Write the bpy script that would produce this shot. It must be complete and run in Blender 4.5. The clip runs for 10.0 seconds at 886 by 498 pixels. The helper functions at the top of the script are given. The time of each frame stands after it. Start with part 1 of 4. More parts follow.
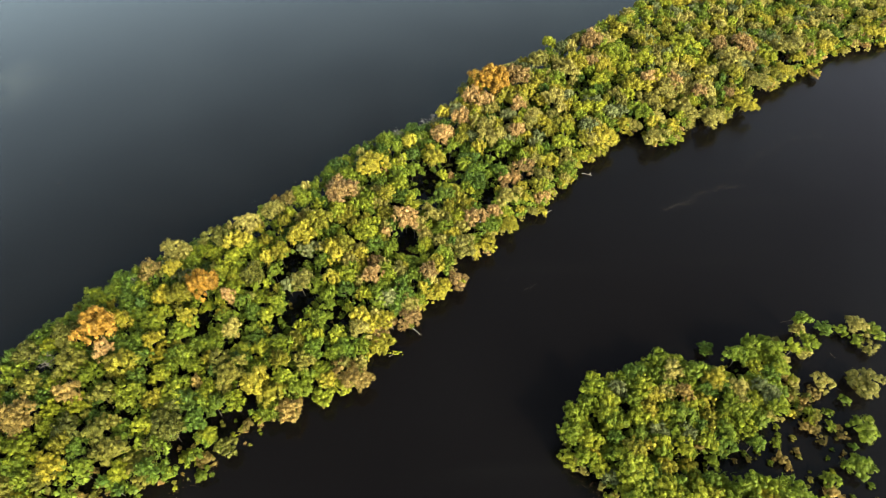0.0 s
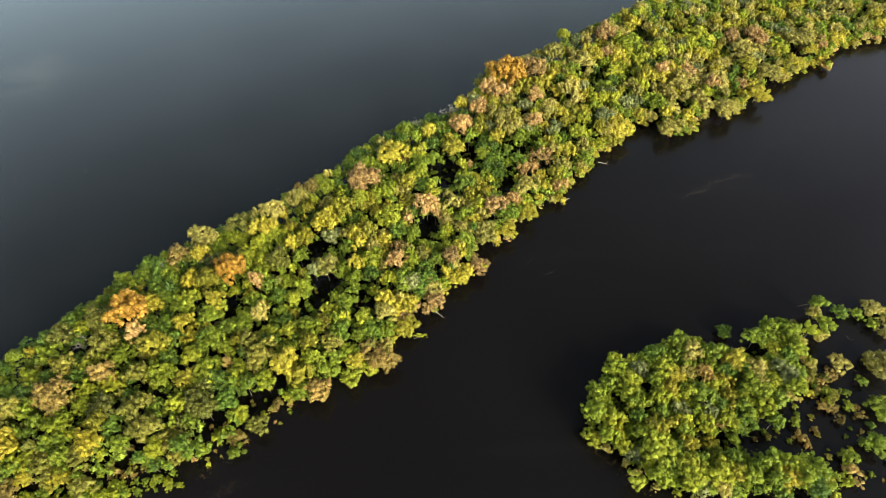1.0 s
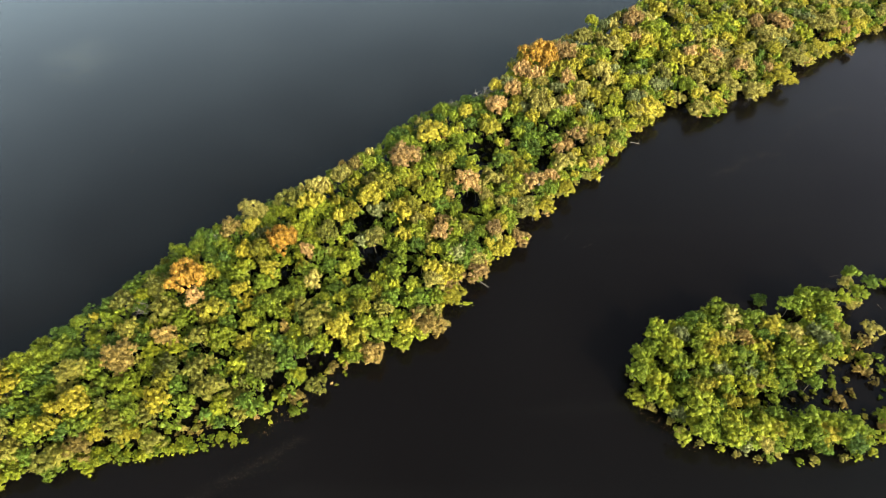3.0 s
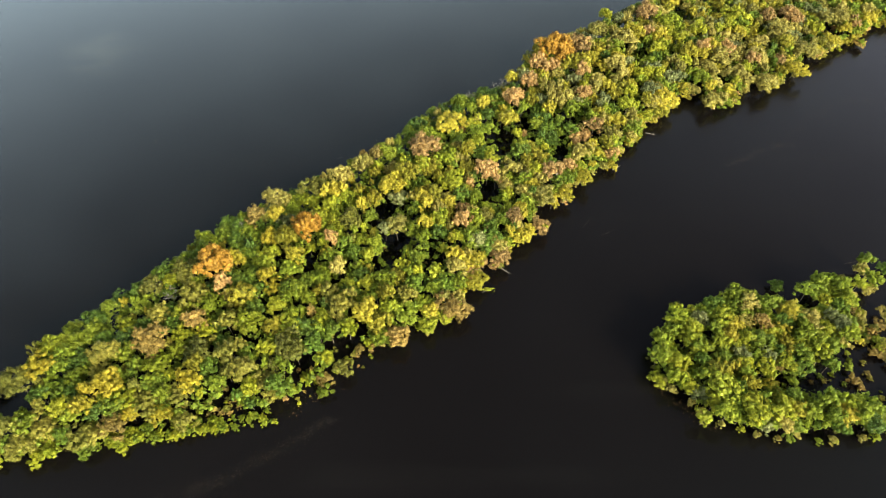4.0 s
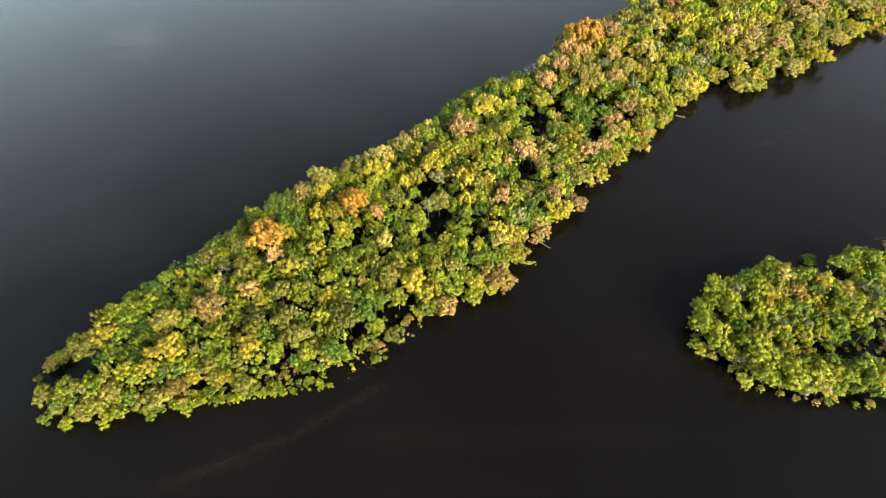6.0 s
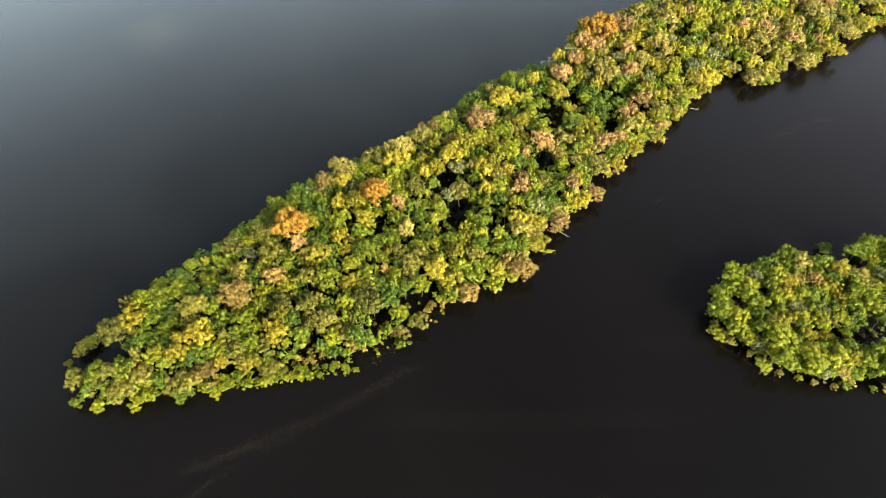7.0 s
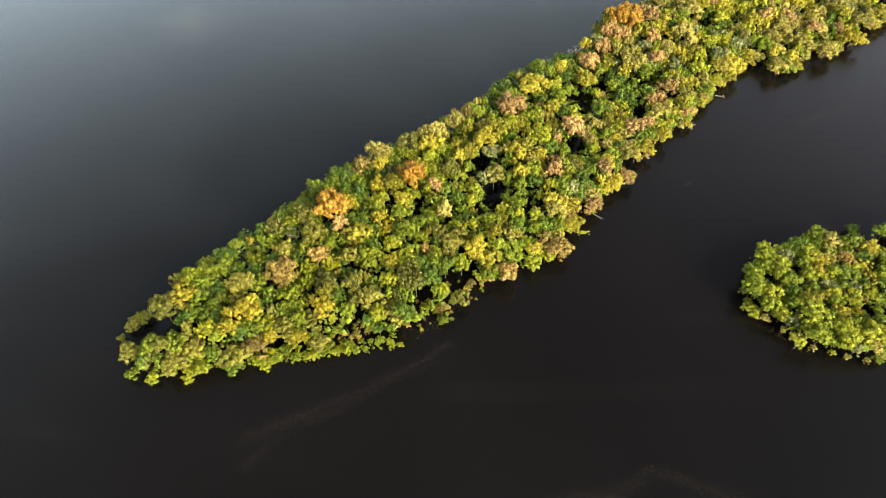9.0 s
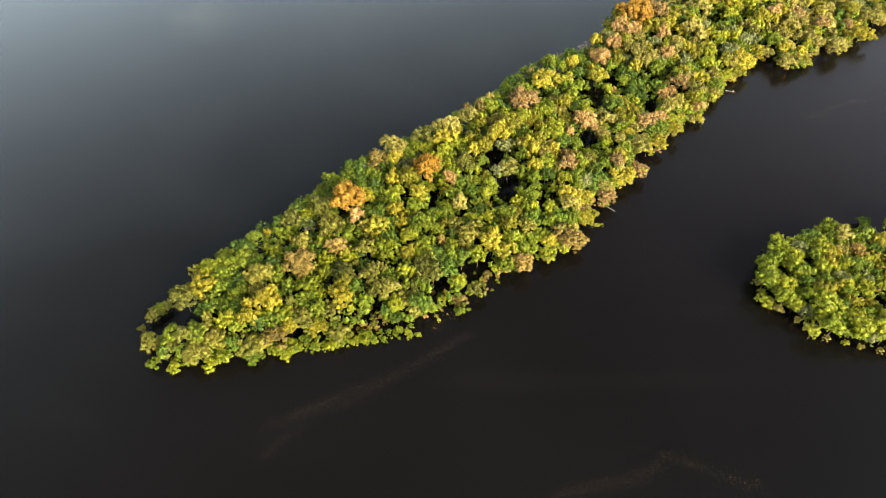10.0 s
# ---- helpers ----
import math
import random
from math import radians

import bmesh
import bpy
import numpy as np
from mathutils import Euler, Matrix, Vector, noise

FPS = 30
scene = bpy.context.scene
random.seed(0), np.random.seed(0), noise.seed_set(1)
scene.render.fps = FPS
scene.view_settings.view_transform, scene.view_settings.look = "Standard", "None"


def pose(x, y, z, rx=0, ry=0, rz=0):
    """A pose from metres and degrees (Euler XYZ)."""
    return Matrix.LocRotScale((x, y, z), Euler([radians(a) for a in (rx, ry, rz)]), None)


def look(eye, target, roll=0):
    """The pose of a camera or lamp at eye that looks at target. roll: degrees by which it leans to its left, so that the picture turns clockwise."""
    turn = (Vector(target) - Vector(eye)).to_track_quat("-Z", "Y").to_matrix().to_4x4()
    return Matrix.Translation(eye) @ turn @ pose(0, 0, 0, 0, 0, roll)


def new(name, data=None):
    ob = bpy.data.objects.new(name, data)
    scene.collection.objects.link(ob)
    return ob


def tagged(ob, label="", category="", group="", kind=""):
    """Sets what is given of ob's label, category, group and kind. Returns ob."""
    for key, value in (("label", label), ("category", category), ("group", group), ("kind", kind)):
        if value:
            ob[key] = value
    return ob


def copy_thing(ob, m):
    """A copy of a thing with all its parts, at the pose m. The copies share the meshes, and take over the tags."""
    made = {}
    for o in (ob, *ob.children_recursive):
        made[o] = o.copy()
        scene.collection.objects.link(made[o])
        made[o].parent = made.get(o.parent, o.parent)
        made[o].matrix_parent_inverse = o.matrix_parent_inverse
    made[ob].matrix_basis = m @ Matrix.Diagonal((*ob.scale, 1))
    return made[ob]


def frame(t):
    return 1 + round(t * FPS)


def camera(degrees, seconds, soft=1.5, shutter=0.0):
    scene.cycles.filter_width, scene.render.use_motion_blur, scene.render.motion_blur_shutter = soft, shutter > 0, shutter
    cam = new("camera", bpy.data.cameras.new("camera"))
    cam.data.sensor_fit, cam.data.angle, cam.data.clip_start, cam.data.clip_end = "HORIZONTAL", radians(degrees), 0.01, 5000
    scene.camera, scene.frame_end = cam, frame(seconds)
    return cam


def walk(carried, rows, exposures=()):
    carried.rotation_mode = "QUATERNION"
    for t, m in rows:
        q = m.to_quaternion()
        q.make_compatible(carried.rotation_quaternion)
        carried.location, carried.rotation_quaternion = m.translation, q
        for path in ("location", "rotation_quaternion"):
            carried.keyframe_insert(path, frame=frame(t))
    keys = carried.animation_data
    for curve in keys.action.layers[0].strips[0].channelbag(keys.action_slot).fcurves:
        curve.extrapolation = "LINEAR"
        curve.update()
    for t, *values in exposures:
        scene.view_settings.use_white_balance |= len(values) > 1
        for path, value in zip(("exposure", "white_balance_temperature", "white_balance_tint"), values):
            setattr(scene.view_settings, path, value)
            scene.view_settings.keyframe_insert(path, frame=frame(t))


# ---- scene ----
# The drone drifts back and to its left at about 120 m over the water.
cam = camera(70.0, 10.0, soft=0.5)
PATH = [  # seconds, x, y, z, tilt up from straight down, turn to the left, roll
    (0, 0.00, -0.00, 120.00, 40.77, 0.01, 0.29),
    (0.5, -2.51, -2.24, 119.94, 40.75, 0.10, 0.23),
    (1, -5.00, -4.47, 119.88, 40.77, 0.16, 0.18),
    (1.5, -7.51, -6.67, 119.81, 40.77, 0.25, 0.14),
    (2, -10.00, -8.83, 119.75, 40.78, 0.29, 0.12),
    (2.5, -12.53, -10.94, 119.69, 40.76, 0.34, 0.08),
    (4, -20.14, -17.08, 119.55, 40.73, 0.46, 0.03),
    (4.5, -22.68, -19.09, 119.52, 40.70, 0.52, 0.01),
    (5, -25.20, -21.07, 119.51, 40.70, 0.56, -0.02),
    (5.5, -27.71, -23.01, 119.47, 40.66, 0.62, -0.05),
    (7, -35.09, -28.57, 119.28, 40.67, 0.76, -0.11),
    (7.5, -37.48, -30.31, 119.21, 40.66, 0.82, -0.13),
    (8, -39.77, -31.94, 119.14, 40.67, 0.85, -0.14),
    (8.5, -41.97, -33.44, 119.09, 40.67, 0.89, -0.17),
    (9, -44.04, -34.81, 119.04, 40.67, 0.91, -0.18),
    (9.5, -46.01, -36.09, 118.96, 40.66, 0.93, -0.20),
    (10, -47.88, -37.30, 118.85, 40.68, 0.89, -0.16),
]
walk(cam, [(t, pose(x, y, z, tilt, 0, turn) @ pose(0, 0, 0, 0, 0, roll)) for t, x, y, z, tilt, turn, roll in PATH],
     exposures=[(0, 0.80, 6500, 10), (5, 0.96, 6650, 12), (10, 1.09, 6850, 15)])

# ---- light: a low warm sun behind the camera's right shoulder, and the evening sky ----
SUN_AZIMUTH, SUN_ELEVATION = 140.0, 29.0  # clockwise from +y, degrees
world = bpy.data.worlds.new("evening_sky")
scene.world = world
world.use_nodes = True
wn, wl = world.node_tree.nodes, world.node_tree.links
wn.clear()
sky = wn.new("ShaderNodeTexSky")
sky.sky_type = "NISHITA"
sky.sun_disc = False
sky.sun_elevation, sky.sun_rotation = radians(SUN_ELEVATION), radians(SUN_AZIMUTH)
sky.air_density, sky.dust_density, sky.ozone_density = 1.0, 3.0, 1.0
back = wn.new("ShaderNodeBackground")
back.inputs["Strength"].default_value = 0.122
wout = wn.new("ShaderNodeOutputWorld")
# Deepest about a quarter turn from the sun, paler towards it and away.
# This shading of the sky is added to tone the water's reflection.
dot_w = wn.new("ShaderNodeVectorMath")
dot_w.operation = "DOT_PRODUCT"
sa, se = radians(SUN_AZIMUTH), radians(SUN_ELEVATION)
toward_sun = Vector((math.sin(sa) * math.cos(se), math.cos(sa) * math.cos(se), math.sin(se)))
dot_w.inputs[1].default_value = toward_sun
coord_w = wn.new("ShaderNodeTexCoord")
wl.new(coord_w.outputs["Generated"], dot_w.inputs[0])
square = wn.new("ShaderNodeMath")
square.operation = "MULTIPLY"
aside = wn.new("ShaderNodeMath")
aside.operation = "SUBTRACT"
aside.inputs[1].default_value = 0.16
wl.new(dot_w.outputs["Value"], aside.inputs[0])
wl.new(aside.outputs[0], square.inputs[0])
wl.new(aside.outputs[0], square.inputs[1])
depth = wn.new("ShaderNodeMapRange")
depth.inputs["From Min"].default_value, depth.inputs["From Max"].default_value = 0.0, 0.40
depth.inputs["To Min"].default_value, depth.inputs["To Max"].default_value = 0.69, 1.62
depth.clamp = True
wl.new(square.outputs[0], depth.inputs["Value"])
# River haze makes the lower sky pale.
height = wn.new("ShaderNodeSeparateXYZ")
wl.new(coord_w.outputs["Generated"], height.inputs[0])
haze = wn.new("ShaderNodeMapRange")
haze.interpolation_type = "SMOOTHSTEP"
haze.inputs["From Min"].default_value, haze.inputs["From Max"].default_value = 0.15, 0.80
haze.inputs["To Min"].default_value, haze.inputs["To Max"].default_value = 3.8, 0.87
wl.new(height.outputs["Z"], haze.inputs["Value"])
veil = wn.new("ShaderNodeMath")
veil.operation = "MULTIPLY"
wl.new(haze.outputs["Result"], veil.inputs[0])
wl.new(depth.outputs["Result"], veil.inputs[1])
air = wn.new("ShaderNodeVectorMath")
air.operation = "SCALE"
grey = wn.new("ShaderNodeHueSaturation")
grey.inputs["Saturation"].default_value = 0.55
wl.new(sky.outputs["Color"], grey.inputs["Color"])
tone = wn.new("ShaderNodeVectorMath")
tone.operation = "MULTIPLY"
tints = wn.new("ShaderNodeMix")  # the deep sky is tinted warmer to brown the water that reflects it
tints.data_type = "RGBA"
tints.inputs["A"].default_value, tints.inputs["B"].default_value = (1.045, 0.955, 0.945, 1), (0.85, 0.95, 0.875, 1)
paler = wn.new("ShaderNodeMapRange")
paler.inputs["From Min"].default_value, paler.inputs["From Max"].default_value = 0.0, 0.09
wl.new(square.outputs[0], paler.inputs["Value"])
wl.new(paler.outputs["Result"], tints.inputs["Factor"])
wl.new(tints.outputs["Result"], tone.inputs[1])
wl.new(grey.outputs["Color"], tone.inputs[0])
wl.new(tone.outputs["Vector"], air.inputs[0])
fill_w = wn.new("ShaderNodeMapRange")  # added fill: sky brightened round the sun to lift the trees' shade
fill_w.interpolation_type = "SMOOTHSTEP"
fill_w.inputs["From Min"].default_value, fill_w.inputs["From Max"].default_value = 0.50, 0.97
fill_w.inputs["To Min"].default_value, fill_w.inputs["To Max"].default_value = 1.0, 1.25
wl.new(dot_w.outputs["Value"], fill_w.inputs["Value"])
sky_gain = wn.new("ShaderNodeMath")
sky_gain.operation = "MULTIPLY"
wl.new(veil.outputs[0], sky_gain.inputs[0])
wl.new(fill_w.outputs["Result"], sky_gain.inputs[1])
wl.new(sky_gain.outputs[0], air.inputs["Scale"])
wl.new(air.outputs["Vector"], back.inputs["Color"])
wl.new(back.outputs["Background"], wout.inputs["Surface"])

sun_data = bpy.data.lights.new("sun", "SUN")
sun_data.energy, sun_data.angle, sun_data.color = 2.75, radians(4.0), (1.0, 0.87, 0.64)
sun = new("sun", sun_data)
sun.matrix_world = look(tuple(toward_sun * 300), (0, 0, 0))


# ---- materials ----
def material(name):
    mat = bpy.data.materials.new(name)
    mat.use_nodes = True
    mat.node_tree.nodes.clear()
    return mat, mat.node_tree.nodes, mat.node_tree.links


def ramp(nodes, stops):
    r = nodes.new("ShaderNodeValToRGB")
    while len(r.color_ramp.elements) < len(stops):
        r.color_ramp.elements.new(0.5)
    for e, (at, colour) in zip(r.color_ramp.elements, stops):
        e.position, e.color = at, (*colour, 1) if len(colour) == 3 else colour
    return r


def math_node(nodes, links, op, a, b):
    m = nodes.new("ShaderNodeMath")
    m.operation = op
    for socket, v in zip(m.inputs, (a, b)):
        if isinstance(v, (int, float)):
            socket.default_value = v
        else:
            links.new(v, socket)
    return m.outputs[0]


def leaf_material(name, shades, rough=0.55, glow=0.36):
    """Leaves: three shades, mixed tree by tree, tuft by tuft and leaf by leaf; light shines through them."""
    mat, nodes, links = material(name)
    out = nodes.new("ShaderNodeOutputMaterial")
    info, geo = nodes.new("ShaderNodeObjectInfo"), nodes.new("ShaderNodeNewGeometry")
    coord = nodes.new("ShaderNodeTexCoord")
    tufts = nodes.new("ShaderNodeTexNoise")
    tufts.inputs["Scale"].default_value, tufts.inputs["Detail"].default_value = 0.8, 2.0
    shift = nodes.new("ShaderNodeVectorMath")
    shift.operation = "ADD"
    links.new(coord.outputs["Object"], shift.inputs[0])
    links.new(info.outputs["Location"], shift.inputs[1])
    links.new(shift.outputs[0], tufts.inputs["Vector"])
    per_tree = math_node(nodes, links, "MULTIPLY", info.outputs["Random"], 0.85)
    per_tuft = math_node(nodes, links, "MULTIPLY", tufts.outputs["Fac"], 0.75)
    per_leaf = math_node(nodes, links, "MULTIPLY", geo.outputs["Random Per Island"], 0.08)
    mix = math_node(nodes, links, "ADD", math_node(nodes, links, "ADD", per_tree, per_tuft), per_leaf)
    mix = math_node(nodes, links, "SUBTRACT", mix, 0.34)
    tint = ramp(nodes, [(0.05, shades[0]), (0.5, shades[1]), (0.95, shades[2])])
    links.new(mix, tint.inputs["Fac"])
    light = nodes.new("ShaderNodeHueSaturation")
    value = math_node(nodes, links, "ADD", math_node(nodes, links, "MULTIPLY", geo.outputs["Random Per Island"], 0.14), 0.93)
    # noise puts light-and-shade contrast between tufts into the leaf colour
    tuft_contrast = nodes.new("ShaderNodeTexNoise")
    tuft_contrast.inputs["Scale"].default_value, tuft_contrast.inputs["Detail"].default_value = 1.0, 1.0
    links.new(shift.outputs[0], tuft_contrast.inputs["Vector"])
    value = math_node(nodes, links, "MULTIPLY", value, math_node(nodes, links, "ADD", math_node(nodes, links, "MULTIPLY", tuft_contrast.outputs["Fac"], 1.6), 0.09))
    links.new(value, light.inputs["Value"])
    links.new(tint.outputs["Color"], light.inputs["Color"])
    body = nodes.new("ShaderNodeBsdfPrincipled")
    body.inputs["Roughness"].default_value = rough
    body.inputs["Specular IOR Level"].default_value = 0.12
    thin = nodes.new("ShaderNodeBsdfTranslucent")
    both = nodes.new("ShaderNodeMixShader")
    both.inputs["Fac"].default_value = glow
    links.new(light.outputs["Color"], body.inputs["Base Color"])
    links.new(light.outputs["Color"], thin.inputs["Color"])
    links.new(body.outputs[0], both.inputs[1])
    links.new(thin.outputs[0], both.inputs[2])
    links.new(both.outputs[0], out.inputs["Surface"])
    return mat


def bark_material(name, dark, pale):
    mat, nodes, links = material(name)
    out, body = nodes.new("ShaderNodeOutputMaterial"), nodes.new("ShaderNodeBsdfPrincipled")
    coord, grain = nodes.new("ShaderNodeTexCoord"), nodes.new("ShaderNodeTexNoise")
    grain.inputs["Scale"].default_value, grain.inputs["Detail"].default_value = 6.0, 6.0
    links.new(coord.outputs["Object"], grain.inputs["Vector"])
    tint = ramp(nodes, [(0.3, dark), (0.7, pale)])
    links.new(grain.outputs["Fac"], tint.inputs["Fac"])
    links.new(tint.outputs["Color"], body.inputs["Base Color"])
    body.inputs["Roughness"].default_value = 0.85
    body.inputs["Specular IOR Level"].default_value = 0.08
    bump = nodes.new("ShaderNodeBump")
    bump.inputs["Strength"].default_value = 0.4
    links.new(grain.outputs["Fac"], bump.inputs["Height"])
    links.new(bump.outputs[0], body.inputs["Normal"])
    links.new(body.outputs[0], out.inputs["Surface"])
    return mat


def water_material():
    """Black river water: tannin-dark, glossy, with faint ripples and patches that the wind ruffles."""
    mat, nodes, links = material("black_water")
    out, body = nodes.new("ShaderNodeOutputMaterial"), nodes.new("ShaderNodeBsdfPrincipled")
    coord = nodes.new("ShaderNodeTexCoord")
    silt = nodes.new("ShaderNodeTexNoise")
    silt.inputs["Scale"].default_value, silt.inputs["Detail"].default_value = 0.012, 4.0
    links.new(coord.outputs["Object"], silt.inputs["Vector"])
    tint = ramp(nodes, [(0.3, (0.0018, 0.0014, 0.0013)), (0.7, (0.0027, 0.0021, 0.0020))])
    links.new(silt.outputs["Fac"], tint.inputs["Fac"])
    # a pale ruffled patch on the open water, its reflection painted as colour
    place = nodes.new("ShaderNodeVectorMath")
    place.operation = "DISTANCE"
    curl = nodes.new("ShaderNodeTexNoise")
    curl.inputs["Scale"].default_value, curl.inputs["Detail"].default_value = 0.06, 5.0
    links.new(coord.outputs["Object"], curl.inputs["Vector"])
    warp = nodes.new("ShaderNodeVectorMath")
    warp.operation = "MULTIPLY_ADD"
    links.new(curl.outputs["Color"], warp.inputs[0])
    warp.inputs[1].default_value = (34, 26, 0)
    links.new(coord.outputs["Object"], warp.inputs[2])
    links.new(warp.outputs[0], place.inputs[0])
    place.inputs[1].default_value = (-136 + 17, 172 + 13, 0)
    ruffled_patch = nodes.new("ShaderNodeMapRange")
    ruffled_patch.interpolation_type = "SMOOTHSTEP"
    ruffled_patch.inputs["From Min"].default_value, ruffled_patch.inputs["From Max"].default_value = 3.0, 18.0
    ruffled_patch.inputs["To Min"].default_value, ruffled_patch.inputs["To Max"].default_value = 0.6, 0.0
    links.new(place.outputs["Value"], ruffled_patch.inputs["Value"])
    patch_mix = nodes.new("ShaderNodeMix")
    patch_mix.data_type = "RGBA"
    wisp_at = nodes.new("ShaderNodeMapping")
    wisp_at.inputs["Scale"].default_value = (0.07, 0.22, 1.0)
    links.new(coord.outputs["Object"], wisp_at.inputs["Vector"])
    wisp = nodes.new("ShaderNodeTexNoise")
    wisp.inputs["Scale"].default_value, wisp.inputs["Detail"].default_value = 1.0, 6.0
    wisp.inputs["Distortion"].default_value = 0.5
    links.new(wisp_at.outputs["Vector"], wisp.inputs["Vector"])
    torn = ramp(nodes, [(0.38, (0, 0, 0)), (0.66, (1, 1, 1))])
    links.new(wisp.outputs["Fac"], torn.inputs["Fac"])
    links.new(math_node(nodes, links, "MULTIPLY", ruffled_patch.outputs["Result"], torn.outputs["Color"]), patch_mix.inputs["Factor"])
    links.new(tint.outputs["Color"], patch_mix.inputs["A"])
    patch_mix.inputs["B"].default_value = (0.030, 0.031, 0.026, 1)
    # faint wind streaks; their lighter sheen is painted into the water's colour
    course = nodes.new("ShaderNodeMapping")
    course.inputs["Rotation"].default_value = (0, 0, radians(-32))
    course.inputs["Scale"].default_value = (0.018, 0.12, 1.0)
    links.new(coord.outputs["Object"], course.inputs["Vector"])
    wind_streak = nodes.new("ShaderNodeTexNoise")
    wind_streak.inputs["Scale"].default_value, wind_streak.inputs["Detail"].default_value = 1.0, 6.0
    wind_streak.inputs["Distortion"].default_value = 0.8
    links.new(course.outputs["Vector"], wind_streak.inputs["Vector"])
    sheen = ramp(nodes, [(0.56, (0, 0, 0)), (0.80, (0.05, 0.05, 0.05))])
    links.new(wind_streak.outputs["Fac"], sheen.inputs["Fac"])
    streak_mix = nodes.new("ShaderNodeMix")
    streak_mix.data_type = "RGBA"
    links.new(sheen.outputs["Color"], streak_mix.inputs["Factor"])
    links.new(patch_mix.outputs["Result"], streak_mix.inputs["A"])
    streak_mix.inputs["B"].default_value = (0.026, 0.025, 0.022, 1)
    links.new(streak_mix.outputs["Result"], body.inputs["Base Color"])
    body.inputs["IOR"].default_value = 1.33
    wind = nodes.new("ShaderNodeTexNoise")
    wind.inputs["Scale"].default_value, wind.inputs["Detail"].default_value = 0.02, 5.0
    wind.inputs["Distortion"].default_value = 0.6
    links.new(coord.outputs["Object"], wind.inputs["Vector"])
    rough = ramp(nodes, [(0.35, (0.20,) * 3), (0.75, (0.28,) * 3)])
    links.new(wind.outputs["Fac"], rough.inputs["Fac"])
    links.new(rough.outputs["Color"], body.inputs["Roughness"])
    waves = nodes.new("ShaderNodeTexNoise")
    waves.inputs["Scale"].default_value, waves.inputs["Detail"].default_value = 0.5, 6.0
    links.new(coord.outputs["Object"], waves.inputs["Vector"])
    # a light breeze draws long parallel swells on the open reach
    swell = nodes.new("ShaderNodeTexWave")
    swell.bands_direction = "X"
    swell.inputs["Scale"].default_value, swell.inputs["Distortion"].default_value = 0.075, 2.5
    swell.inputs["Detail"].default_value, swell.inputs["Detail Scale"].default_value = 3.0, 0.6
    heading = nodes.new("ShaderNodeMapping")
    heading.inputs["Rotation"].default_value = (0, 0, radians(-20))
    links.new(coord.outputs["Object"], heading.inputs["Vector"])
    links.new(heading.outputs["Vector"], swell.inputs["Vector"])
    reach = nodes.new("ShaderNodeVectorMath")
    reach.operation = "DISTANCE"
    links.new(coord.outputs["Object"], reach.inputs[0])
    reach.inputs[1].default_value = (-78, 195, 0)
    open_water = nodes.new("ShaderNodeMapRange")
    open_water.interpolation_type = "SMOOTHSTEP"
    open_water.inputs["From Min"].default_value, open_water.inputs["From Max"].default_value = 15.0, 65.0
    open_water.inputs["To Min"].default_value, open_water.inputs["To Max"].default_value = 0.8, 0.0
    links.new(reach.outputs["Value"], open_water.inputs["Value"])
    lift = math_node(nodes, links, "ADD", waves.outputs["Fac"], math_node(nodes, links, "MULTIPLY", swell.outputs["Fac"], open_water.outputs["Result"]))
    bump = nodes.new("ShaderNodeBump")
    bump.inputs["Strength"].default_value, bump.inputs["Distance"].default_value = 0.15, 0.15
    links.new(lift, bump.inputs["Height"])
    links.new(bump.outputs[0], body.inputs["Normal"])
    links.new(body.outputs[0], out.inputs["Surface"])
    return mat


# moss, olive, mustard, russet: dimmed copies of lime, khaki, yellow and blush
LEAVES = {
    "green": leaf_material("green_leaves", [(0.060, 0.101, 0.014), (0.101, 0.145, 0.015), (0.184, 0.210, 0.017)]),
    "deep": leaf_material("deep_green_leaves", [(0.049, 0.085, 0.015), (0.078, 0.116, 0.015), (0.136, 0.171, 0.017)]),
    "moss": leaf_material("dim_lime_leaves", [(0.072, 0.103, 0.010), (0.126, 0.149, 0.010), (0.221, 0.219, 0.014)]),
    "lime": leaf_material("lime_leaves", [(0.109, 0.145, 0.014), (0.177, 0.206, 0.016), (0.276, 0.272, 0.021)]),
    "sage": leaf_material("sage_leaves", [(0.091, 0.103, 0.037), (0.153, 0.165, 0.060), (0.229, 0.231, 0.087)]),
    "olive": leaf_material("dim_khaki_leaves", [(0.085, 0.087, 0.016), (0.145, 0.136, 0.021), (0.223, 0.194, 0.033)]),
    "khaki": leaf_material("khaki_leaves", [(0.147, 0.134, 0.029), (0.254, 0.213, 0.047), (0.349, 0.286, 0.070)]),
    "mustard": leaf_material("dim_yellow_leaves", [(0.113, 0.107, 0.010), (0.192, 0.161, 0.013), (0.272, 0.217, 0.019)]),
    "yellow": leaf_material("yellow_leaves", [(0.153, 0.145, 0.015), (0.262, 0.221, 0.021), (0.361, 0.297, 0.033)]),
    "russet": leaf_material("russet_leaves", [(0.118, 0.089, 0.021), (0.202, 0.138, 0.035), (0.291, 0.190, 0.052)]),
    "blush": leaf_material("blush_leaves", [(0.190, 0.122, 0.044), (0.325, 0.195, 0.070), (0.427, 0.262, 0.096)]),
    "orange": leaf_material("orange_leaves", [(0.165, 0.087, 0.011), (0.254, 0.132, 0.017), (0.335, 0.180, 0.027)]),
}
BARK = bark_material("wet_bark", (0.045, 0.037, 0.029), (0.145, 0.120, 0.095))
DEAD = bark_material("bleached_wood", (0.09, 0.08, 0.07), (0.24, 0.21, 0.19))
WATER = water_material()


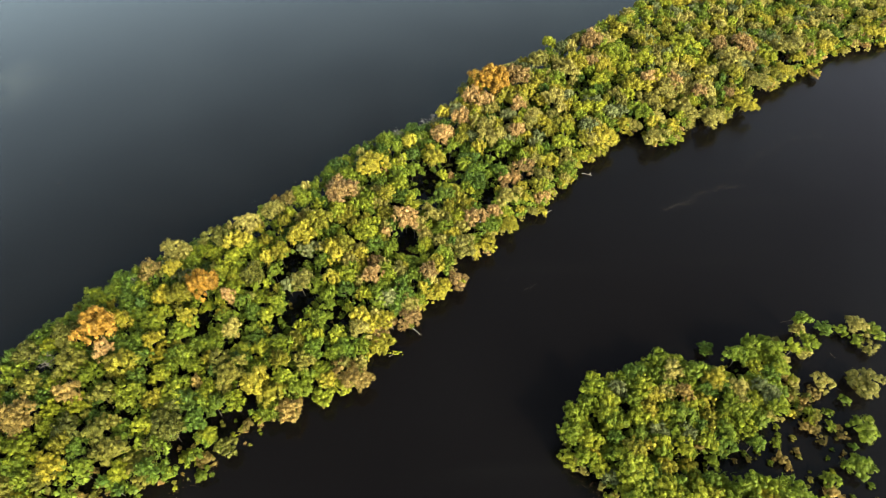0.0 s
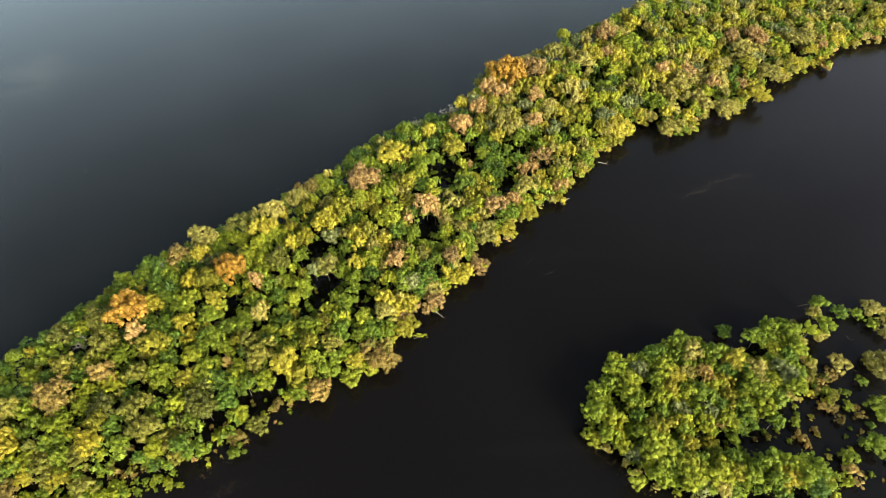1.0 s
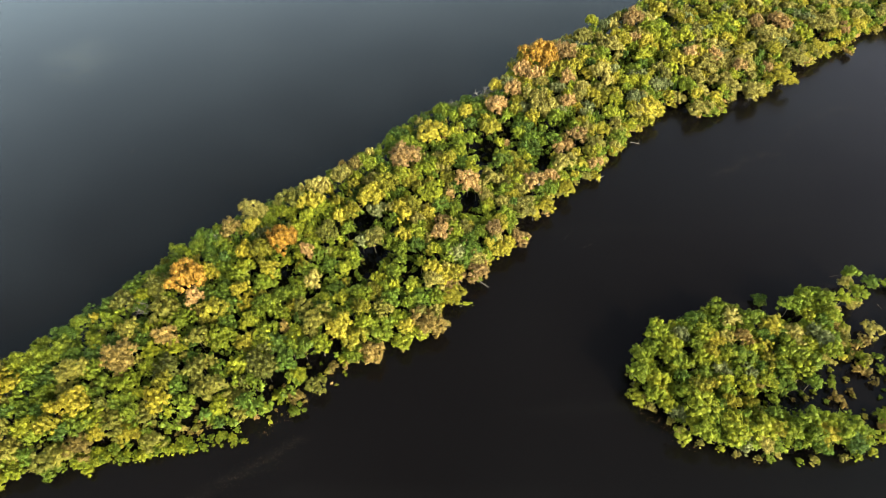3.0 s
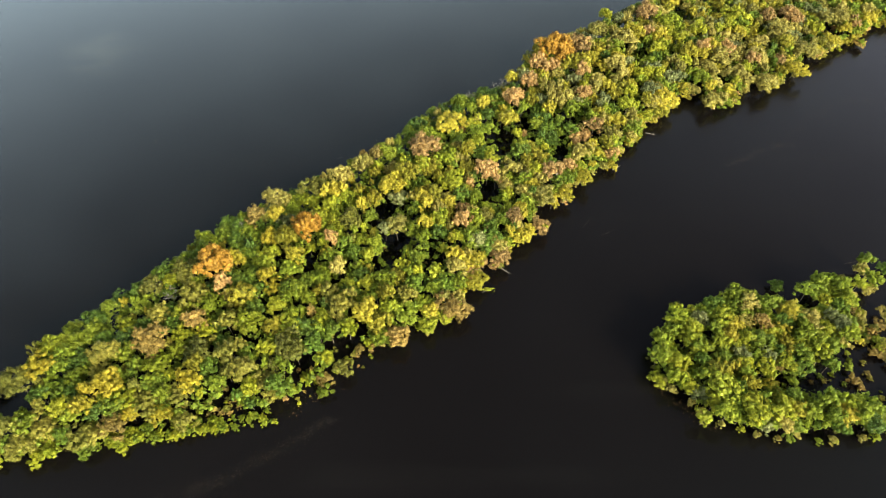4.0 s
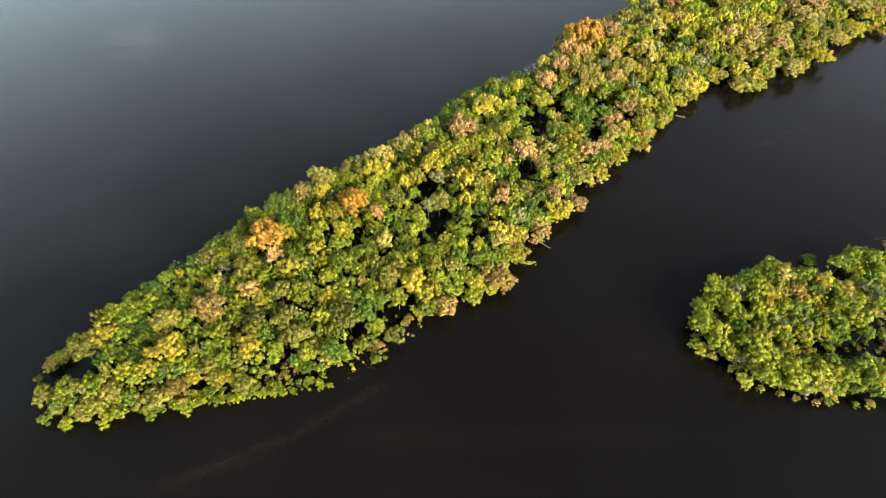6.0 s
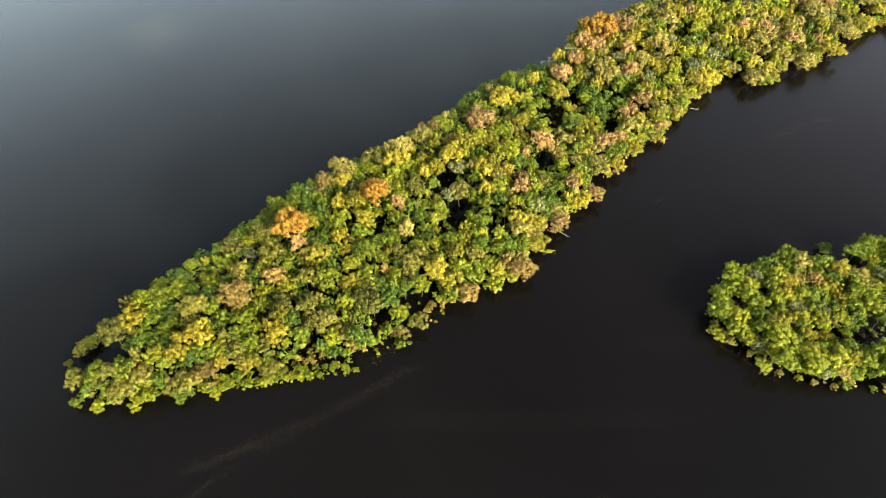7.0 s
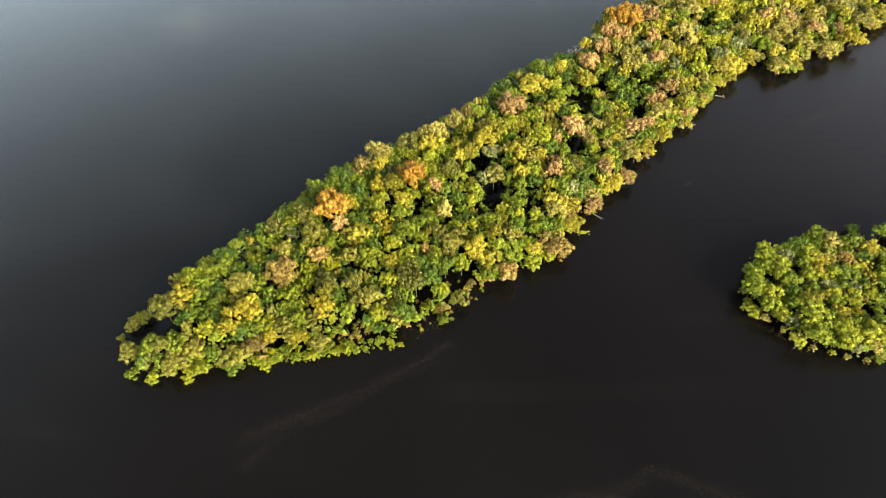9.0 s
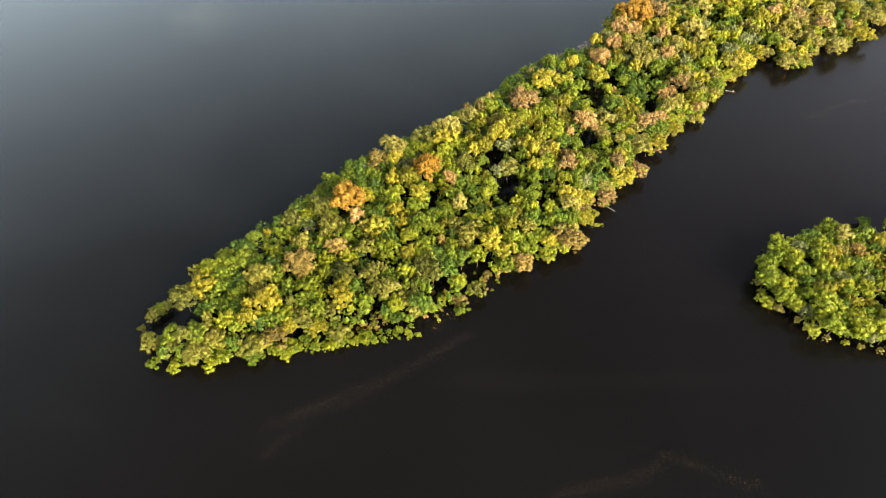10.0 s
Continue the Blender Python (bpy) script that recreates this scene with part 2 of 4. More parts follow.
# ---- building helpers ----
def mesh_from(name, verts, faces, mat, smooth=False):
    me = bpy.data.meshes.new(name)
    me.from_pydata([tuple(v) for v in verts], [], [tuple(f) for f in faces])
    me.materials.append(mat)
    if smooth:
        me.polygons.foreach_set("use_smooth", [True] * len(me.polygons))
    me.update()
    return me


def part(name, me, parent, label=""):
    ob = new(name, me)
    ob.parent = parent
    return tagged(ob, label) if label else ob


def tube(verts, faces, path, radii, sides=6):
    """A tapering limb along path, added to verts and faces."""
    first = len(verts)
    for n, (p, r) in enumerate(zip(path, radii)):
        ahead = Vector(path[min(n + 1, len(path) - 1)]) - Vector(path[max(n - 1, 0)])
        turn = ahead.to_track_quat("Z", "Y")
        for k in range(sides):
            a = 2 * math.pi * k / sides
            verts.append(Vector(p) + turn @ Vector((r * math.cos(a), r * math.sin(a), 0)))
    for n in range(len(path) - 1):
        for k in range(sides):
            a, b = first + n * sides + k, first + n * sides + (k + 1) % sides
            faces.append((a, b, b + sides, a + sides))
    faces.append([first + (len(path) - 1) * sides + k for k in range(sides)])


def wander(rng, start, end, steps, off):
    pts = [Vector(start).lerp(Vector(end), n / steps) for n in range(steps + 1)]
    for n in range(1, steps):
        pts[n] += Vector((rng.uniform(-off, off), rng.uniform(-off, off), rng.uniform(-off, off) * 0.5))
    return pts


KNOT_V = np.array([(1, 0, 0), (-1, 0, 0), (0, 1, 0), (0, -1, 0), (0, 0, 1), (0, 0, -1)], float)
KNOT_F = np.array([(a, b, c) if (a == 0) ^ (b == 2) ^ (c == 4) else (b, a, c) for a in (0, 1) for b in (2, 3) for c in (4, 5)])


def unit(v):
    return v / (np.linalg.norm(v, axis=-1, keepdims=True) + 1e-9)


def crown_mesh(name, seed, radius, high, boughs, tufts, lobe_r, leaves, leaf, mat, flat=0.0):
    """A crown round the origin: boughs heaped into a dome, each a cushion of tufts, each tuft a knot of twigs under small leaf sprays."""
    rng = np.random.default_rng(seed)
    verts, faces, n0 = [], [], 0
    squash, turn = rng.uniform(0.84, 1.18), rng.uniform(0, 6.28, 2)
    # twigs and inner leaves fill the heart of the crown
    rows, cols = 4, 8
    for i in range(rows + 1):
        up = math.cos(math.pi * 0.62 * i / rows)
        for j in range(cols):
            a = 2 * math.pi * j / cols + 0.4 * i
            out = math.sqrt(max(0.0, 1 - up * up)) * rng.uniform(0.42, 0.62)
            verts.append(np.array([[out * math.cos(a) * radius * squash, out * math.sin(a) * radius / squash, up * high * rng.uniform(0.38, 0.56)]]))
    for i in range(rows):
        for j in range(cols):
            p, q = i * cols + j, i * cols + (j + 1) % cols
            faces += [(p, p + cols, q + cols), (p, q + cols, q)]
    n0 = (rows + 1) * cols
    for m in range(boughs):
        u = (m + 0.35) / boughs
        z = 1 - 1.12 * u
        a = 2.39996 * m + rng.uniform(-0.45, 0.45) + turn[0]
        ring = math.sqrt(max(0.0, 1 - z * z))
        bulge = 1 + 0.16 * math.sin(a * 2 + turn[0]) + 0.12 * math.sin(a * 3 + turn[1])
        br = radius * rng.uniform(0.75, 1.3) * 1.12 / math.sqrt(boughs)
        reach = (1 - 0.7 * br / radius) * bulge * rng.uniform(0.84, 1.08)
        heart = np.array([ring * math.cos(a) * radius * squash, ring * math.sin(a) * radius / squash, z * high * (1 - flat * ring)]) * reach
        heart[2] += rng.uniform(-0.16, 0.14) * high
        facing = unit(heart + (0, 0, 0.35 * radius))
        for k in range(tufts):
            v = (k + 0.5) / tufts
            tilt = math.acos(1 - 1.35 * v)
            spin = 2.39996 * k + rng.uniform(-0.5, 0.5)
            side = unit(np.cross(facing, (0.3, 0.9, 0.2)))
            other = np.cross(facing, side)
            toward = facing * math.cos(tilt) + (side * math.cos(spin) + other * math.sin(spin)) * math.sin(tilt)
            lr = lobe_r * rng.uniform(0.6, 1.25)
            c = heart + toward * np.array((1, 1, 0.85)) * br * rng.uniform(0.6, 1.12)
            verts.append(KNOT_V * lr * rng.uniform(0.7, 0.9, (len(KNOT_V), 1)) + c)
            faces += (KNOT_F + n0).tolist()
            n0 += len(KNOT_V)
            d = unit(rng.normal(size=(leaves, 3)) + toward * 0.9 + (0, 0, 0.3))
            at = c + d * lr * (0.72 + 0.55 * rng.random((leaves, 1)) ** 1.6)
            nrm = unit(d * 0.9 + toward * 0.25 + rng.normal(scale=0.22, size=(leaves, 3)))
            t = unit(np.cross(nrm, rng.normal(size=(leaves, 3))))
            b = np.cross(nrm, t)
            s = leaf * rng.uniform(0.6, 1.35, (leaves, 1))
            spray = np.stack([at - t * s * 0.95, at + t * s * 0.55 + b * s * 0.75, at + t * s * 0.55 - b * s * 0.75], 1)
            verts.append(spray.reshape(-1, 3))
            faces += (np.arange(leaves * 3).reshape(-1, 3) + n0).tolist()
            n0 += leaves * 3
    me = bpy.data.meshes.new(name)
    me.from_pydata(np.concatenate(verts).tolist(), [], faces)
    me.materials.append(mat)
    me.update()
    return me


def trunk_mesh(seed, height, thick, spread):
    """A tapering trunk with limbs that fork into the crown; the foot stands under water."""
    rng = random.Random(seed)
    verts, faces = [], []
    fork = Vector((rng.uniform(-0.3, 0.3), rng.uniform(-0.3, 0.3), height * 0.62))
    tube(verts, faces, wander(rng, (0, 0, -1.0), fork, 4, 0.10), [thick * k for k in (1.35, 1.05, 0.9, 0.8, 0.7)], 5)
    for k in range(3):
        a = 2 * math.pi * k / 3 + rng.uniform(-0.5, 0.5)
        tip = fork + Vector((math.cos(a) * spread * rng.uniform(0.5, 0.95), math.sin(a) * spread * rng.uniform(0.5, 0.95), height * rng.uniform(0.18, 0.42)))
        tube(verts, faces, wander(rng, fork, tip, 3, 0.16), [thick * q for q in (0.6, 0.42, 0.26, 0.1)], 3)
    return mesh_from("trunk", verts, faces, BARK, smooth=True)


def bare_tree(seed, height, thick, spread):
    """A dead tree: trunk, limbs, and the twigs on each limb."""
    rng = random.Random(seed)
    snag = tagged(new("bare_tree"), "bleached grey leafless tree at the water's edge", "tree", "dead trees of the far shore")
    fork = Vector((rng.uniform(-0.3, 0.3), rng.uniform(-0.3, 0.3), height * 0.62))
    verts, faces = [], []
    tube(verts, faces, wander(rng, (0, 0, -1.0), fork, 4, 0.10), [thick * k for k in (1.35, 1.05, 0.9, 0.8, 0.7)])
    part("trunk", mesh_from("trunk", verts, faces, DEAD, smooth=True), snag)
    for k in range(6):
        a = k * 1.05 + rng.uniform(-0.5, 0.5)
        tip = fork + Vector((math.cos(a) * spread * rng.uniform(0.5, 0.95), math.sin(a) * spread * rng.uniform(0.5, 0.95), height * rng.uniform(0.18, 0.42)))
        limb = wander(rng, fork, tip, 4, 0.16)
        verts, faces = [], []
        tube(verts, faces, limb, [thick * q for q in (0.6, 0.45, 0.34, 0.22, 0.1)], 5)
        holder = part("limb", mesh_from("limb", verts, faces, DEAD, smooth=True), snag)
        verts, faces = [], []
        for _ in range(9):
            at = limb[rng.randint(1, 4)]
            end = at + Vector((rng.uniform(-1, 1), rng.uniform(-1, 1), rng.uniform(0.1, 1.0))) * spread * 0.42
            bough = wander(rng, at, end, 2, 0.08)
            tube(verts, faces, bough, [thick * q for q in (0.25, 0.16, 0.06)], 3)
            for _ in range(5):
                end = bough[rng.randint(1, 2)] + Vector((rng.uniform(-1, 1), rng.uniform(-1, 1), rng.uniform(-0.2, 1.0))) * spread * 0.22
                tube(verts, faces, [bough[1], bough[1].lerp(end, 0.5), end], [thick * q for q in (0.10, 0.09, 0.04)], 3)
        part("twig_spray", mesh_from("twig_spray", verts, faces, DEAD), holder)
    return snag


# ---- the plan: shores of the long island and of the flooded islet ----
NEAR_SHORE = [  # the sunlit bank of the long island, from the tip on
    (-115.5, 35.5), (-112, 33), (-107, 30), (-100, 31), (-92, 33.4), (-86, 36.6), (-81, 38.5), (-69, 39), (-56, 41), (-47, 45.5), (-39, 55.5), (-28, 60),
    (-17, 66), (-13.5, 72.5), (-10.6, 78), (-6.6, 79.6), (-4.1, 84), (0.9, 89), (3, 95.8), (6, 100), (11, 104), (14, 107.6),
    (18.3, 110.2), (22, 113.6), (26.2, 115.2), (30, 122.4), (35, 125.6), (38, 133), (45, 138.8), (53.4, 147.4), (62.8, 146),
    (70.4, 147.6), (75.4, 152), (82.9, 153.2), (90, 158.4), (96.2, 165.8), (103, 169.6), (111.4, 175), (119.8, 181), (131, 190),
    (151, 196), (173, 206), (186, 228),
]
FAR_SHORE = [  # the shaded bank, back to the tip and its inlet
    (152, 250), (110, 238), (69, 217), (51, 201), (34, 188), (22, 179), (7, 172), (3, 159), (-6, 149), (-21, 143), (-42, 118),
    (-58.4, 105.4), (-77.3, 90.8), (-91, 73), (-105, 58), (-109.6, 49.5), (-107.4, 46.6), (-104, 45), (-102.5, 41.5), (-105.5, 38.8),
    (-110, 37.4), (-114, 37),
]
ISLAND = NEAR_SHORE + FAR_SHORE
ISLET = [
    (25, 59), (31, 65), (39, 68), (48, 72), (59, 68), (71, 66), (71, 60), (66, 56), (59, 53), (55, 49), (47, 48), (52, 46),
    (59, 46), (66, 46), (69.5, 40), (66.5, 36.8), (59, 36.4), (50, 36.8), (42, 36.8), (36, 38.6), (31.5, 42), (28, 46), (24.5, 49.5),
]
SPIT = [(60, 67), (61, 71), (65, 75), (71, 77), (74.5, 74.5), (74, 68), (70, 66.5), (64, 66.5)]  # the clump on the islet's north side
GAPS = [  # openings where the black water shows: x, y, radius
    (-63.5, 45.5, 1.6), (-70.5, 39.3, 1.4), (-81.6, 36.7, 1.4), (-49.9, 52, 2), (-44.3, 58.2, 2.3), (-40.6, 56.5, 2),
    (-38.9, 62.6, 1.9), (-53.1, 80.4, 2.4), (-59.1, 82.7, 1.1), (-32.3, 85.6, 3.1), (-24.2, 81.6, 1.3), (-24, 76.8, 1.1),
    (-14.7, 73.4, 1.4), (-9.4, 81, 0.8), (-35.6, 96.8, 2.7), (-27.5, 92.4, 1.2), (-38.5, 89.1, 1), (-21.6, 104.7, 1.4), (-9.8, 104, 1.7),
    (-91.1, 43.9, 1.7), (-93.5, 39.9, 1.5), (-74.1, 52, 1.1), (-105.3, 50.8, 0.6), (-60.3, 62.7, 1.3), (-59.1, 76.5, 1), (-65.3, 42.5, 1.1),
]
GAPS += [  # farther up the island, and in the islet
    (-3.7, 125.6, 3), (2.5, 133, 2), (15.6, 135.6, 2.2), (12.1, 119.1, 1.6), (40.6, 164.1, 2.4), (98.5, 173.9, 2.5), (111.5, 186, 2.4),
    (90.8, 164.2, 2.3), (76.9, 156, 1.5), (66.8, 155.3, 1.3), (62.3, 189.4, 1.8),
    (36, 54.4, 1), (30.6, 53, 0.9), (44.8, 50.4, 0.9), (44.2, 47.6, 1), (49.7, 47.9, 1.3), (62.1, 69.7, 1.6), (67.2, 68.3, 1.1),
    (57.7, 50, 2), (62.5, 49.4, 2), (71.9, 60.4, 1), (28.6, 64.8, 0.9),
]


def in_gap(x, y, pad):
    """Openings are stretched south, towards the camera, so the water shows in its view."""
    for gx, gy, gr in GAPS:
        k = max(0.0, min(1.0, (gy - y) / (1.9 * gr)))
        if math.hypot(x - gx + 0.25 * k * gr, y - gy + 1.9 * gr * k) < gr * (1 - 0.3 * k) + pad:
            return True
    return False


def inside(poly, x, y):
    hit = False
    for (x0, y0), (x1, y1) in zip(poly, poly[1:] + poly[:1]):
        if (y0 > y) != (y1 > y) and x < x0 + (y - y0) * (x1 - x0) / (y1 - y0):
            hit = not hit
    return hit


def edge_distance(poly, x, y):
    best = 1e9
    for (x0, y0), (x1, y1) in zip(poly, poly[1:] + poly[:1]):
        dx, dy = x1 - x0, y1 - y0
        k = max(0, min(1, ((x - x0) * dx + (y - y0) * dy) / (dx * dx + dy * dy)))
        best = min(best, math.hypot(x - x0 - k * dx, y - y0 - k * dy))
    return best


# ---- water: one sheet to the horizon ----
wm = bmesh.new()
bmesh.ops.create_grid(wm, x_segments=8, y_segments=8, size=4000)
wme = bpy.data.meshes.new("water")
wm.to_mesh(wme)
wm.free()
wme.materials.append(WATER)
tagged(new("water", wme), "calm black river water with faint ripples", "water", kind="structure")

# ---- trees: kinds in three sizes, built once and copied ----
LABELS = {
    "deep": ("deep_green_tree", "dark green shaded broadleaf tree in flooded forest"),
    "green": ("green_tree", "mid-green broadleaf tree standing in flooded forest"),
    "moss": ("moss_green_tree", "yellowish moss-green tree standing in black water"),
    "lime": ("lime_tree", "bright lime-green broadleaf tree standing in black water"),
    "sage": ("sage_tree", "grey-green fine-leaved tree standing in flooded forest"),
    "olive": ("olive_tree", "dull olive tree with fine foliage in black water"),
    "khaki": ("khaki_tree", "pale straw-coloured tree with fine foliage in black water"),
    "mustard": ("mustard_tree", "mustard-yellow crowned tree among green forest"),
    "yellow": ("yellow_tree", "bright golden-yellow crowned tree among green forest"),
    "russet": ("russet_tree", "brownish russet tree with new leaves in flooded forest"),
    "blush": ("blush_tree", "pinkish tan flushing tree among green forest"),
    "orange": ("orange_tree", "large rust-orange crowned tree rising from the canopy"),
}
DIMMED = {"lime": "moss", "khaki": "olive", "yellow": "mustard", "blush": "russet", "sage": "deep"}  # darker kinds: the light's fall-off towards the tip is put into leaf colour
SIZES = {  # crown radius, half height, boughs, tufts a bough, tuft radius, leaf sprays a tuft, spray size, tree height to the crown's middle
    "small": (1.2, 1.15, 5, 3, 0.46, 34, 0.165, 3.0),
    "medium": (2.2, 1.95, 9, 4, 0.60, 36, 0.185, 5.0),
    "large": (3.4, 2.7, 16, 5, 0.68, 36, 0.195, 6.0),
}
TREES = {}
CROWNS = {}


def prototype(kind, size, n):
    """One tree with its trunk and crown; kept off the plan and removed at the end."""
    key = (kind, size, n)
    if key in TREES:
        return TREES[key]
    r, high, boughs, tufts, lobe_r, leaves, leaf, tall = SIZES[size]
    name, label = LABELS[kind]
    if (size, n) not in CROWNS:
        CROWNS[size, n] = crown_mesh("crown", 40 + 7 * n + 100 * len(size), r, high, boughs, tufts, lobe_r, leaves, leaf, LEAVES["green"], flat=0.15 * (n % 3))
    crown = CROWNS[size, n].copy()
    crown.materials.clear()
    crown.materials.append(LEAVES[kind])
    tree = tagged(new(name), label, "tree", "trees of the flooded forest")
    part("trunk", trunk_mesh(n + len(size), tall + 0.4 * high, 0.05 + 0.028 * r, r * 0.75), tree)
    part("crown", crown, tree).location = (0, 0, tall)
    TREES[key] = tree
    return tree


rng = random.Random(11)
planted = []  # x, y, radius


def plant(kind, x, y, r, middle):
    """A tree with crown radius r whose crown's middle is that high."""
    # darker leaf colour imitates the dimmer light towards the tip
    if kind in DIMMED and rng.random() < (30 - (x + 0.55 * y)) / 70:
        kind = DIMMED[kind]
    size = "small" if r < 1.55 else "medium" if r < 2.75 else "large"
    tree = prototype(kind, size, rng.randrange({"small": 4, "medium": 6, "large": 4}[size]))
    k = r / SIZES[size][0]
    up = middle / SIZES[size][7]
    up = max(0.75 * k, min(1.7 * k, up))
    m = pose(x, y, min(0.0, middle - up * SIZES[size][7]), 0, 0, rng.uniform(0, 360)) @ Matrix.Diagonal((k, k, up, 1))
    planted.append((x, y, r))
    return copy_thing(tree, m)


STANDS = []  # kind, where, and for each tree x, y and the crown's radius
STANDS.append(("khaki", "shallows", [
    (-112.2, 45.5, 1.5), (-114.2, 43.3, 1.7), (-115.9, 39.9, 0.95),
]))
STANDS.append(("khaki", "bank", [
    (-112, 35.2, 2), (-107.6, 34.5, 2.4), (-101.1, 32.7, 3), (-98.3, 36.6, 2.9), (-90.8, 34.6, 2.6), (-87.8, 35.4, 2),
    (-80.5, 41.5, 2.9), (-71.6, 38.1, 2), (-74.1, 43.6, 2.5), (-56.9, 46.3, 3), (-41.4, 50.3, 1.9),
]))
STANDS.append(("khaki", "island", [
    (-103.7, 35.8, 1.8), (-106.6, 45.3, 3), (-91.1, 51.7, 3.1), (-86.1, 48.8, 1.4), (-87.1, 69.3, 2.3),
    (-83.2, 62.1, 2), (-72.1, 52.6, 2.6), (-76.8, 67, 3.1), (-79.7, 73.7, 3.2), (-66.1, 52.6, 2.4), (-67.6, 60, 2),
    (-61.7, 48.5, 2.6), (-53.7, 54.9, 2.7), (-51.6, 52.8, 1.9), (-54, 73, 1.3),
]))
STANDS.append(("khaki", "island", [
    (-63.5, 97.7, 3.2), (-43, 64.9, 3.1), (-45.3, 75.8, 1.9), (-54.5, 102.1, 3.3), (-43.9, 90.7, 2.8),
    (-48.2, 106.6, 2.7), (-32.4, 88.9, 2.5), (-42.5, 111.2, 2.8), (-17.9, 76, 2.1), (16.9, 116.6, 2.8),
    (13.4, 138.9, 3.1), (11.5, 144.6, 3.1), (26.1, 124.2, 2.3), (32.9, 157.2, 2.9), (29.9, 177.6, 3.5),
    (38.5, 172.3, 3.8), (68.2, 164.1, 4.4), (79.2, 164.2, 3.3), (92.1, 180.1, 3.9), (114.5, 187.8, 4),
]))
STANDS.append(("khaki", "bank", [
    (4.4, 101.2, 3.5), (61.1, 143.5, 3.1), (71.4, 155, 3.9), (79.6, 152.3, 3.5), (97.3, 171.6, 4.1),
]))
STANDS.append(("lime", "island", [
    (-106.6, 35.5, 2), (-101.5, 36.5, 2), (-103.1, 54, 2.7), (-96, 39.9, 2), (-95.5, 46.4, 1.9), (-99.3, 55.5, 2.5),
    (-79.8, 49.3, 3.1), (-76.4, 57.2, 2), (-71.6, 58, 2), (-76.9, 71, 1.6), (-72.6, 65, 2.8), (-62.8, 60.4, 2.8),
    (-57.9, 53.7, 1.9), (-68.8, 80.8, 1.4), (-53.9, 59.7, 2.5), (-56.2, 66.8, 1.8), (-62.1, 79.6, 2.2),
    (-51, 66.8, 1.8), (-47.7, 60.5, 1.8), (-45, 58.3, 2.2), (-53.2, 82.9, 1.4), (-41.3, 59.1, 2), (-48.5, 86.3, 3.1),
    (-32.9, 64.6, 1.8), (-38.9, 79.8, 1.9),
]))
STANDS.append(("lime", "bank", [
    (-95.6, 31.9, 1.7), (-96.7, 34.8, 1.8), (-45.9, 53, 1.9), (-33.9, 58.2, 2.2),
]))
STANDS.append(("lime", "island", [
    (-34.5, 72, 2.9), (-46.1, 99.5, 2.4), (-22.6, 74.7, 1.9), (-28.9, 88.4, 2), (-36.6, 116.7, 2.5), (-21.8, 91.4, 2.6),
    (-13.2, 92.5, 2), (-18.7, 105.2, 3.3), (-20.1, 114.4, 2.8), (-6.7, 91.1, 1.7), (-15.5, 139.3, 2.7), (3.7, 110, 2.2),
    (16.4, 135.4, 2.4), (30.9, 153.9, 1.4), (42.6, 154, 1.8), (35, 188.7, 2), (47.6, 166.3, 2.6), (58.1, 153.4, 3.6),
    (57.4, 174.1, 2.3), (54.6, 184.3, 3.9), (63.9, 178.8, 3.1), (79.3, 188.4, 4.4), (105, 182.9, 2.7),
]))
STANDS.append(("lime", "bank", [
    (-29.7, 63.4, 3), (-23.9, 61.4, 2), (-25.2, 66.9, 2.3), (-20.7, 63.8, 1.8), (-5.6, 85.8, 1.9), (121.2, 187.5, 3.1),
]))
STANDS.append(("lime", "shallows", [
    (-110.6, 31.1, 1.3), (-113.2, 45, 1.7), (-105.8, 30.4, 1.5), (-103.6, 31.7, 1.3), (-98.3, 31.4, 1.8),
    (-89.9, 33.2, 2), (-84.2, 34.5, 1.8), (-82.8, 33.2, 1.1), (-78.4, 37.8, 1.3), (-73.4, 36, 1.2), (-49.4, 49.2, 1.3),
    (-45.3, 45.8, 1.4), (63.9, 144.7, 2.5), (67.7, 145.3, 1.8),
]))
STANDS.append(("yellow", "island", [
    (-102.9, 48.4, 2.6), (-91.1, 40, 1.8), (-91.6, 43.2, 1.5), (-88, 44.6, 3), (-72, 45.4, 2.3), (-71.8, 49.4, 1.9),
    (-65.8, 67.5, 2.6), (-69.7, 77.7, 1.9), (-61.6, 72.5, 1.6), (-62.7, 84.2, 1.9), (-62.6, 92, 2), (-58.6, 84.3, 3),
    (-55.7, 78.8, 2.2), (-37.8, 63, 2.5), (-33.6, 67.8, 1.8), (-49.1, 100.5, 2.7), (-38.1, 88.3, 1.1),
    (-41.4, 95.3, 1.5), (-42.5, 100.6, 1.5), (-38.6, 97.4, 2), (-39.2, 107.2, 1.5), (-34.4, 102.8, 3.3),
    (-25.4, 89.4, 1.7), (-17.9, 79.2, 1.9),
]))
STANDS.append(("yellow", "bank", [
    (-76.7, 39.8, 2.2), (-36.7, 62.8, 2.2), (-13.2, 73.7, 2.4),
]))
STANDS.append(("yellow", "island", [
    (-26.9, 98.6, 1.8), (-30.8, 107.3, 3), (-25.4, 96.5, 1.8), (-23.2, 99.7, 1.8), (-14.5, 116.9, 1.9),
    (-19.1, 128.3, 3.9), (-9.6, 137.9, 1.7), (-2.5, 131.1, 2.6), (5, 139.5, 1.7), (9.7, 135.3, 1.7), (20, 156.3, 3.2),
    (24.3, 159.5, 2.2), (41.7, 175.1, 3), (50.5, 175.1, 1.9), (56.7, 163.1, 2.9), (64.9, 168.2, 2.2), (91, 172, 3),
]))
